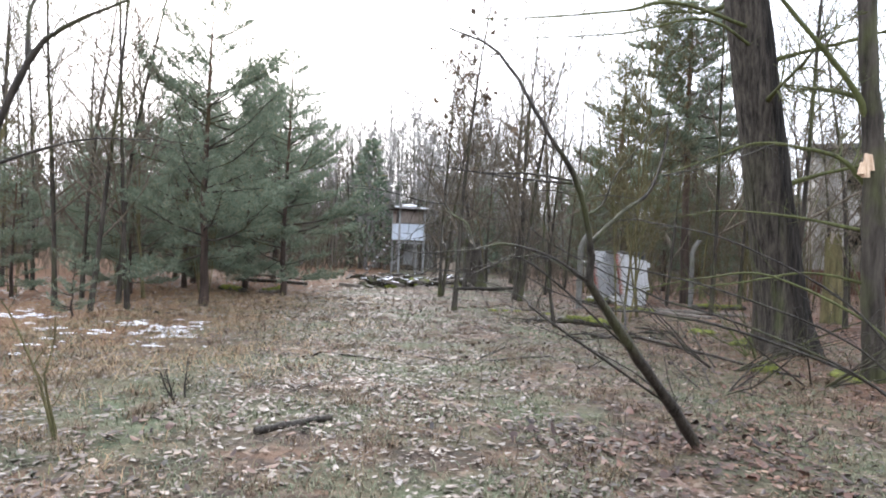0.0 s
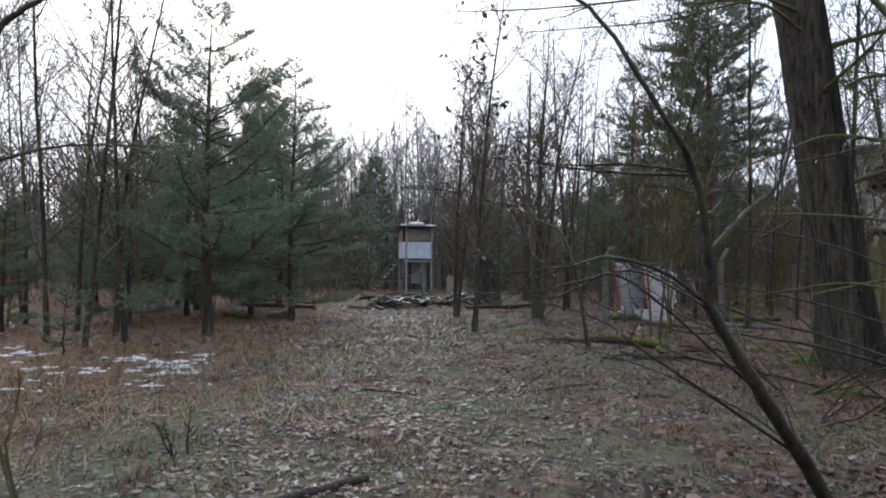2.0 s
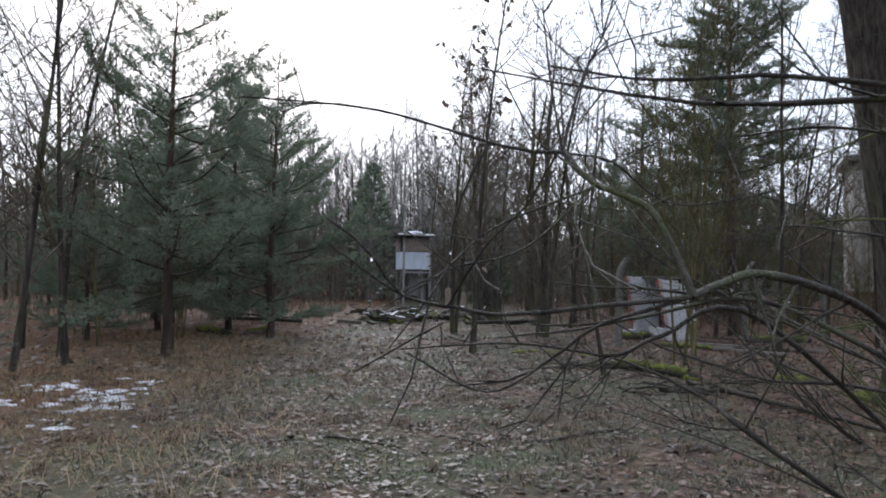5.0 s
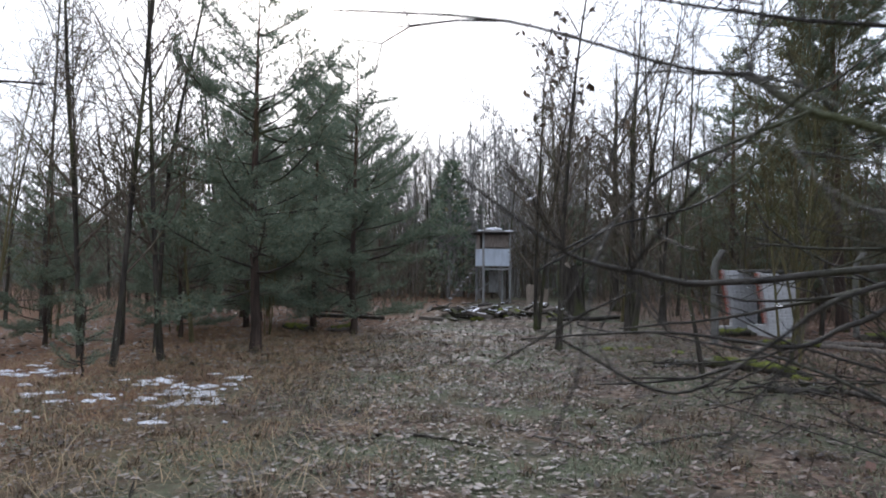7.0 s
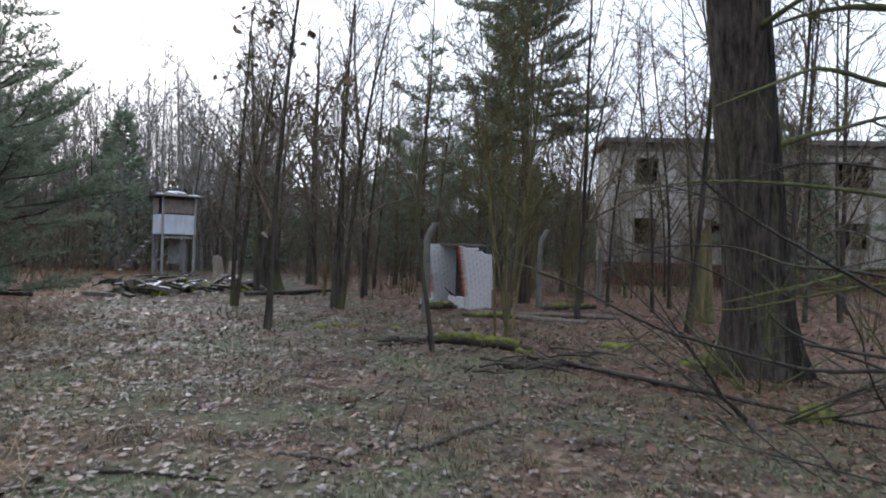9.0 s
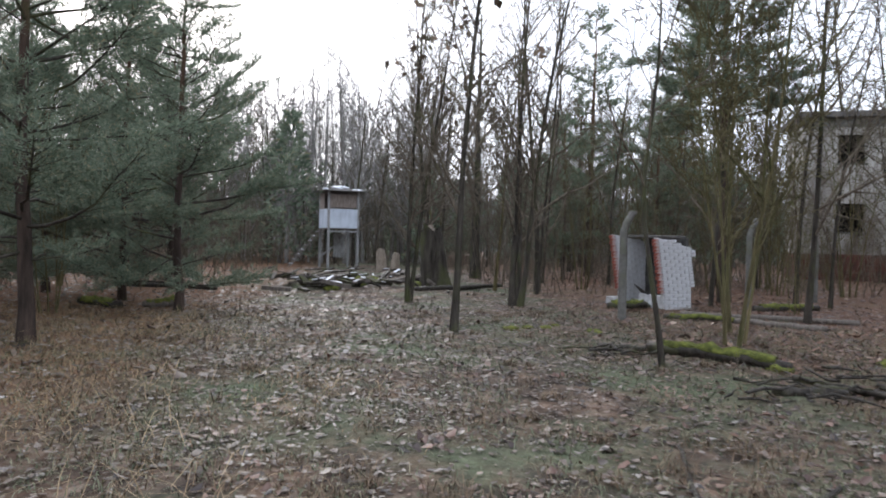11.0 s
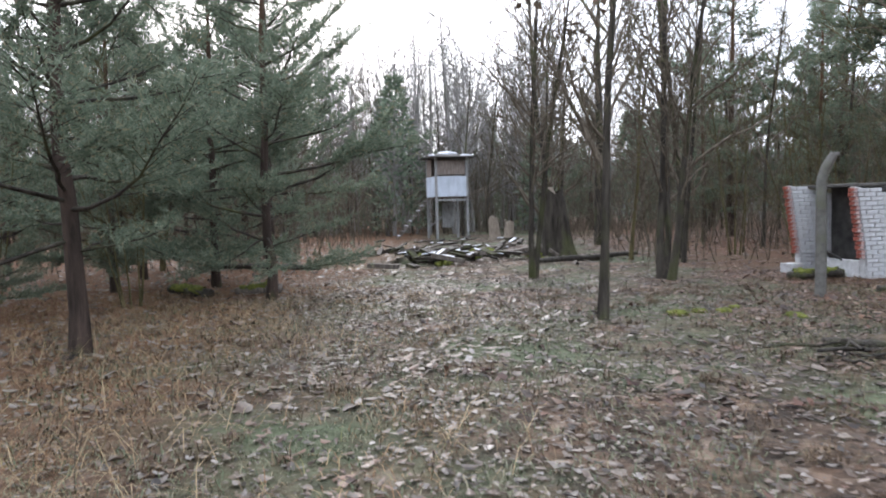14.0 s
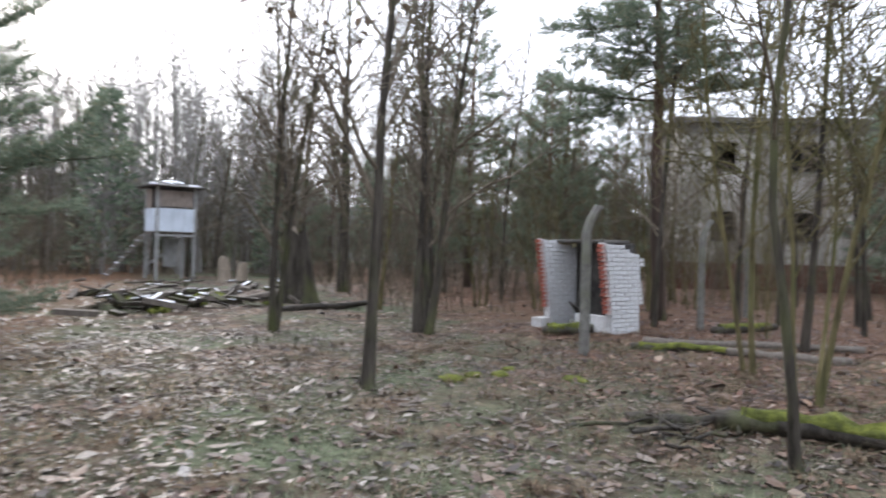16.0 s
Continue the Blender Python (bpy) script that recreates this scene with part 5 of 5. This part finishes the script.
    limb('limb', [(1.15, 4.72, 0.88), (1.20, 5.10, 1.15), (1.10, 5.80, 1.35), (1.30, 6.50, 1.50)], 0.0083, 0.0023)
    limb('limb', [(1.31, 4.56, 2.00), (1.70, 4.60, 2.10), (2.20, 4.90, 2.30)], 0.0060, 0.0023)
    rng = random.Random(6)
    bm = bmesh.new()
    for p in drops[::2]:
        bmesh.ops.create_icosphere(bm, subdivisions=1, radius=rng.uniform(0.0022, 0.0038), matrix=Matrix.Translation(Vector(p)))
    tagged(part("water_drops", bm, M_DROP, root, "clear drops of water"), kind="stuff")


M_DROP = mat("water", lambda n, l: (0.95, 0.97, 1.0), 0.03, None, 0.6)
M_DROP.node_tree.nodes["Principled BSDF"].inputs["Transmission Weight"].default_value = 1.0
bent_tree()


def side_trees():
    root = thing("broken_tree", "mossy tree with a freshly torn pale branch stub", "tree", pose(5.35, 8.7, gz(5.3, 8.7)))
    limb, _ = limb_maker(root, (5.35, 8.7, gz(5.3, 8.7)), M_MOSSBARK, 71, 5.0, (0.2, 0.7))
    limb("trunk", [(5.4, 8.7, -0.15), (5.3, 8.7, 1.2), (5.25, 8.7, 2.7), (5.08, 8.7, 4.8), (4.9, 8.6, 7.5)], 0.16, 0.09).data.materials[0] = M_BARK
    limb("limb", [(5.2, 8.7, 3.2), (4.88, 8.65, 3.74), (4.05, 8.6, 4.65), (3.4, 8.4, 5.2)], 0.05, 0.015)
    limb("limb", [(5.25, 8.75, 2.4), (4.9, 8.8, 2.8), (4.4, 8.9, 2.95), (3.84, 8.9, 2.98), (3.2, 8.8, 2.74), (2.6, 8.7, 2.5)], 0.035, 0.006)
    limb("limb", [(5.3, 8.75, 1.2), (4.6, 8.9, 1.32), (3.77, 8.9, 1.17), (2.84, 8.8, 1.03)], 0.022, 0.005)
    limb("limb", [(5.2, 8.8, 3.6), (5.0, 9.6, 3.9), (5.2, 10.6, 4.1), (5.6, 11.6, 4.2)], 0.04, 0.008)
    limb("limb", [(5.2, 8.8, 1.9), (4.6, 9.6, 2.1), (4.1, 10.6, 2.2), (3.6, 11.4, 2.1)], 0.024, 0.005)
    bm = bmesh.new()
    for k, (dx, h) in enumerate(((-0.05, 0.16), (0.0, 0.3), (0.05, 0.2))):
        bmesh.ops.create_cone(bm, cap_ends=True, segments=6, radius1=0.05, radius2=0.025, depth=h, matrix=pose(-0.28 + dx, -0.14, 2.68 + 0.04 * k, 10 * k - 8, 8 - 9 * k, 0))
    part("torn_stub", bm, M_PINKWOOD, root, "pale torn wood")
    root = thing("leaning_tree", "thin bare tree leaning over the clearing", "tree", pose(-4.2, 5.0, gz(-4.2, 5)))
    limb, _ = limb_maker(root, (-4.2, 5.0, gz(-4.2, 5)), M_WETBARK, 72, 6.0, (0.3, 0.9))
    limb("trunk", [(-4.2, 5.0, -0.1), (-3.95, 5.0, 1.0), (-3.5, 5.0, 2.15)], 0.05, 0.04)
    limb("limb", [(-3.5, 5.0, 2.15), (-3.26, 5.0, 2.71), (-3.01, 5.0, 2.97), (-2.52, 5.0, 3.2)], 0.03, 0.01)
    limb("limb", [(-3.26, 5.0, 2.71), (-3.3, 5.1, 3.2), (-3.1, 5.3, 3.8)], 0.02, 0.006)
    limb("limb", [(-3.6, 5.0, 1.9), (-3.1, 5.4, 2.2), (-2.7, 5.9, 2.3)], 0.014, 0.004)
    # long thin boughs of the oak over the clearing
    root = bpy.data.objects["oak_tree"]
    o = tuple(root.matrix_basis.translation)
    limb, _ = limb_maker(root, o, M_MOSSBARK, 73, 3.0, (0.2, 0.6))
    limb("bough", [(4.5, 10.5, 5.0), (2.97, 9.6, 5.04), (2.19, 9.6, 4.9), (0.8, 9.6, 4.75), (-0.68, 9.6, 4.68)], 0.03, 0.005)
    limb("bough", [(4.5, 10.5, 4.7), (3.38, 9.7, 4.86), (2.2, 9.6, 4.58), (0.37, 9.6, 4.43)], 0.026, 0.005)


side_trees()


def bare_shrub(x, y, seed, stems, length, label, spread=0.9, material=None):
    rng = np.random.default_rng(seed)
    root = thing("bare_shrub", label, "shrub", pose(x, y, gz(x, y)))
    for k in range(stems):
        T = Tubes()
        a = rng.uniform(0, 6.283)
        tips = []
        P = {**SLIM, "segs": (7, 4, 3), "n": (7, 3), "levels": 2, "from": (0.2, 0.2), "up": (0.0, 0.03, 0.03), "wob": (0.1, 0.14, 0.16), "min": 0.0022, "end": 0.3, "sides": (6, 4, 3), "shrink": 0.5}
        grow((T, T), tips, rng, (0.1 * math.cos(a), 0.1 * math.sin(a), -0.05), (spread * math.cos(a), spread * math.sin(a), 1), length * rng.uniform(0.6, 1.1), 0.012, 0, P)
        part("stem", T.mesh("stem"), material or M_WETBARK, root)
    return root


def reaching_shrub():
    """Long bare stems that lean out of a shrub towards the clearing."""
    o = (4.3, 5.95, gz(4.3, 5.95))
    root = thing("reaching_shrub", "wet bare shrub with long stems leaning over the clearing", "shrub", pose(*o))
    limb, _ = limb_maker(root, o, M_LIMB, 74, 4.0, (0.1, 0.4))
    limb("stem", [(4.2, 5.9, -0.05), (3.5, 6.0, 0.5), (2.5, 6.2, 0.9), (1.90, 6.36, 1.06), (1.47, 6.42, 1.25), (1.17, 6.47, 1.39), (0.91, 6.51, 1.52), (0.70, 6.53, 1.66), (0.62, 6.50, 1.79)], 0.012, 0.003)
    limb("stem", [(4.28, 5.93, -0.05), (3.6, 6.1, 0.45), (2.6, 6.35, 0.8), (2.0, 6.50, 0.9), (1.77, 6.64, 0.92), (1.54, 6.82, 0.90), (1.22, 7.04, 0.98), (0.96, 7.18, 1.07), (0.64, 7.34, 1.24), (0.34, 7.45, 1.36), (0.14, 7.52, 1.55)], 0.015, 0.0022)
    limb("stem", [(1.77, 6.64, 0.92), (1.47, 6.85, 1.06), (1.30, 6.90, 1.22), (1.07, 6.98, 1.34), (0.83, 7.06, 1.41), (0.67, 7.12, 1.49)], 0.0065, 0.002)
    limb("stem", [(4.32, 6.0, -0.05), (3.6, 6.1, 0.7), (2.6, 6.35, 1.12), (1.85, 6.72, 1.31), (1.54, 6.93, 1.35), (1.30, 7.01, 1.42), (1.03, 7.21, 1.41), (0.79, 7.29, 1.29)], 0.011, 0.002)
    limb("stem", [(4.3, 5.98, -0.05), (3.6, 6.1, 1.0), (2.6, 6.35, 1.6), (1.93, 6.79, 1.79), (1.74, 7.07, 1.83), (1.51, 7.25, 1.75), (1.32, 7.43, 1.73)], 0.011, 0.002)
    mossy = limb("stem", [(4.36, 6.02, -0.05), (4.0, 6.4, 0.8), (3.2, 6.95, 1.3), (2.71, 7.38, 1.25), (2.44, 7.57, 1.18), (2.14, 7.78, 1.08), (1.89, 7.87, 1.06)], 0.015, 0.004)
    mossy.data.materials[0] = M_MOSSBARK


reaching_shrub()
bare_shrub(3.7, 9.3, 81, 9, 2.2, "tangled wet bare shrub beside the oak", 1.6)
bare_shrub(4.6, 10.2, 82, 7, 1.8, "bare shrub with thin mossy stems", 1.2, M_MOSSBARK)
bare_shrub(2.9, 7.6, 83, 5, 1.3, "low bare shrub with drooping stems", 1.8)
bare_shrub(6.6, 10.0, 85, 6, 2.4, "bare shrub with thin mossy stems", 0.8, M_MOSSBARK)
bare_shrub(-2.77, 4.84, 84, 2, 1.15, "young sapling with a few thin green twigs", 0.15, M_GREENBARK)
bare_shrub(-2.44, 6.18, 86, 3, 0.5, "short dry twig standing in the leaves", 0.4)


def thicket():
    rng = random.Random(31)
    P = {**THIN, "n": (11, 4, 3), "from": (0.15, 0.2, 0.2), "min": 0.004}
    kinds = [bare_tree("thicket_shrub", 120 + i, h, 0.022, "dense leafless shrub of thin greenish stems", M_GREENBARK, M_GREENBARK if i else M_TWIG, stems=5, P=P) for i, h in enumerate((3.6, 4.6, 5.4))]
    spots = [(6.6, 23.4), (8.6, 24.4), (5.2, 26.0), (10.5, 28.0), (-9.5, 13.0), (-11.0, 16.6), (-12.5, 14.4), (-6.9, 18.6), (-9.4, 18.9), (7.4, 25.6), (6.2, 24.6), (12.0, 27.5), (12.7, 24.3), (14.5, 27.6), (10.6, 24.5), (13.6, 30.0), (11.4, 26.0), (9.6, 13.0), (7.4, 19.0)]
    for i, (x, y) in enumerate(spots):
        if i < 3:
            put(kinds[i], x, y, rng.uniform(0, 360))
        else:
            again(rng.choice(kinds), x, y, rng.uniform(0, 360), 0.55 if y < 21 and x > 0 else rng.uniform(0.8, 1.2))


thicket()


# ---- more ground detail ----
stump("tree_stump", 0.95, 28.2, 1.95, 0.4, M_BARK, "thick broken leaning tree trunk", (-0.12, 0), 5)
log("rotten_log", (1.75, 14.85), (2.45, 14.45), 0.055, M_WETBARK, "dark rotten end of a fallen log", seed=21, rough=0.25)
log("rotten_log", (2.5, 12.1), (3.1, 12.0), 0.05, M_WETBARK, "dark twisted rotten wood among the leaves", seed=22, rough=0.35)
log("rotten_log", (3.0, 12.2), (3.5, 11.8), 0.045, M_WETBARK, "dark twisted rotten wood among the leaves", seed=23, rough=0.35)
log("stick", (0.5, 9.1), (1.35, 9.7), 0.022, M_WETBARK, "dark broken stick on wet leaves", seed=25)
log("stick", (-0.45, 9.3), (0.0, 8.9), 0.018, M_WETBARK, "dark broken stick on wet leaves", seed=26)
log("stick", (-1.6, 9.2), (-0.8, 8.85), 0.015, M_WETBARK, "dark broken stick on wet leaves", seed=27)
log("mossy_log", (4.4, 18.5), (5.3, 17.6), 0.06, M_WETBARK, "thin rotten log with moss along its top", seed=28, mossy=True)
log("mossy_log", (5.3, 17.6), (6.3, 16.6), 0.07, M_DEADWOOD, "bare rotten log lying on brown leaves", seed=29)
log("mossy_log", (3.9, 20.3), (4.6, 19.8), 0.1, M_WETBARK, "short hollow log before the brick shelter", seed=30, mossy=True)
log("fallen_log", (-8.2, 25.6), (-5.4, 24.6), 0.08, M_WETBARK, "long dark log under the pines", seed=31)
bare_shrub(4.4, 8.3, 87, 7, 2.3, "tangled wet bare shrub under the torn tree", 1.5)


def dry_stalks():
    rng = np.random.default_rng(52)
    T = Tubes()
    for _ in range(420):
        x, y = rng.uniform(-7, 8), rng.uniform(5, 23)
        if x < -0.2 and x > -2.2 and y < 11:
            continue
        p, h = np.array((x, y, gz(x, y) - 0.02)), rng.uniform(0.12, 0.5)
        d = unit((rng.normal(0, 0.35), rng.normal(0, 0.35), 1))
        T.add([p, p + d * h * 0.6, p + d * h + rng.normal(0, 0.04, 3)], [0.0035, 0.0028, 0.0015], 4)
        if h > 0.3:
            q = p + d * h * 0.5
            T.add([q, q + unit(d + rng.normal(0, 0.6, 3)) * h * 0.4], [0.002, 0.0012], 3)
    me = T.mesh("dry_stalks")
    me.materials.append(M_TWIG)
    tagged(new("dry_stalks", me), "thin dry stalks standing in the leaves", "stalks", kind="stuff")


dry_stalks()


def brush_heap(x, y, wide, deep, high, sticks, seed):
    """Dark rotten sticks thrown together."""
    rng = np.random.default_rng(seed)
    root = thing("brush_heap", "low heap of dark wet rotten sticks", "brushwood", pose(x, y, gz(x, y)))
    for _ in range(sticks):
        a, L = rng.normal(0.2, 1.1), rng.uniform(0.2, 0.75)
        cx, cy = rng.normal(0, wide), rng.normal(0, deep)
        cz = rng.uniform(0.015, high * math.exp(-(cx / wide / 1.6) ** 2) + 0.03) + gz(x + cx, y + cy) - gz(x, y)
        d = np.array((math.cos(a), math.sin(a), rng.normal(0, 0.12)))
        pts = [np.array((cx, cy, cz)) + d * L * (t - 0.5) + rng.normal(0, 0.02, 3) for t in (0, 0.35, 0.7, 1)]
        r = rng.uniform(0.006, 0.019)
        T = Tubes()
        T.add(pts, [r, r * 1.05, r * 0.8, r * 0.45], 6, rough=0.15, rng=rng)
        if L > 0.5:
            T.add([pts[1], pts[1] + unit(d + rng.normal(0, 0.6, 3)) * L * 0.4], [r * 0.5, r * 0.2], 4)
        part("stick", T.mesh("stick"), M_WETBARK, root)


brush_heap(3.2, 12.1, 0.6, 0.3, 0.13, 28, 91)
brush_heap(1.9, 14.4, 0.35, 0.15, 0.08, 16, 92)
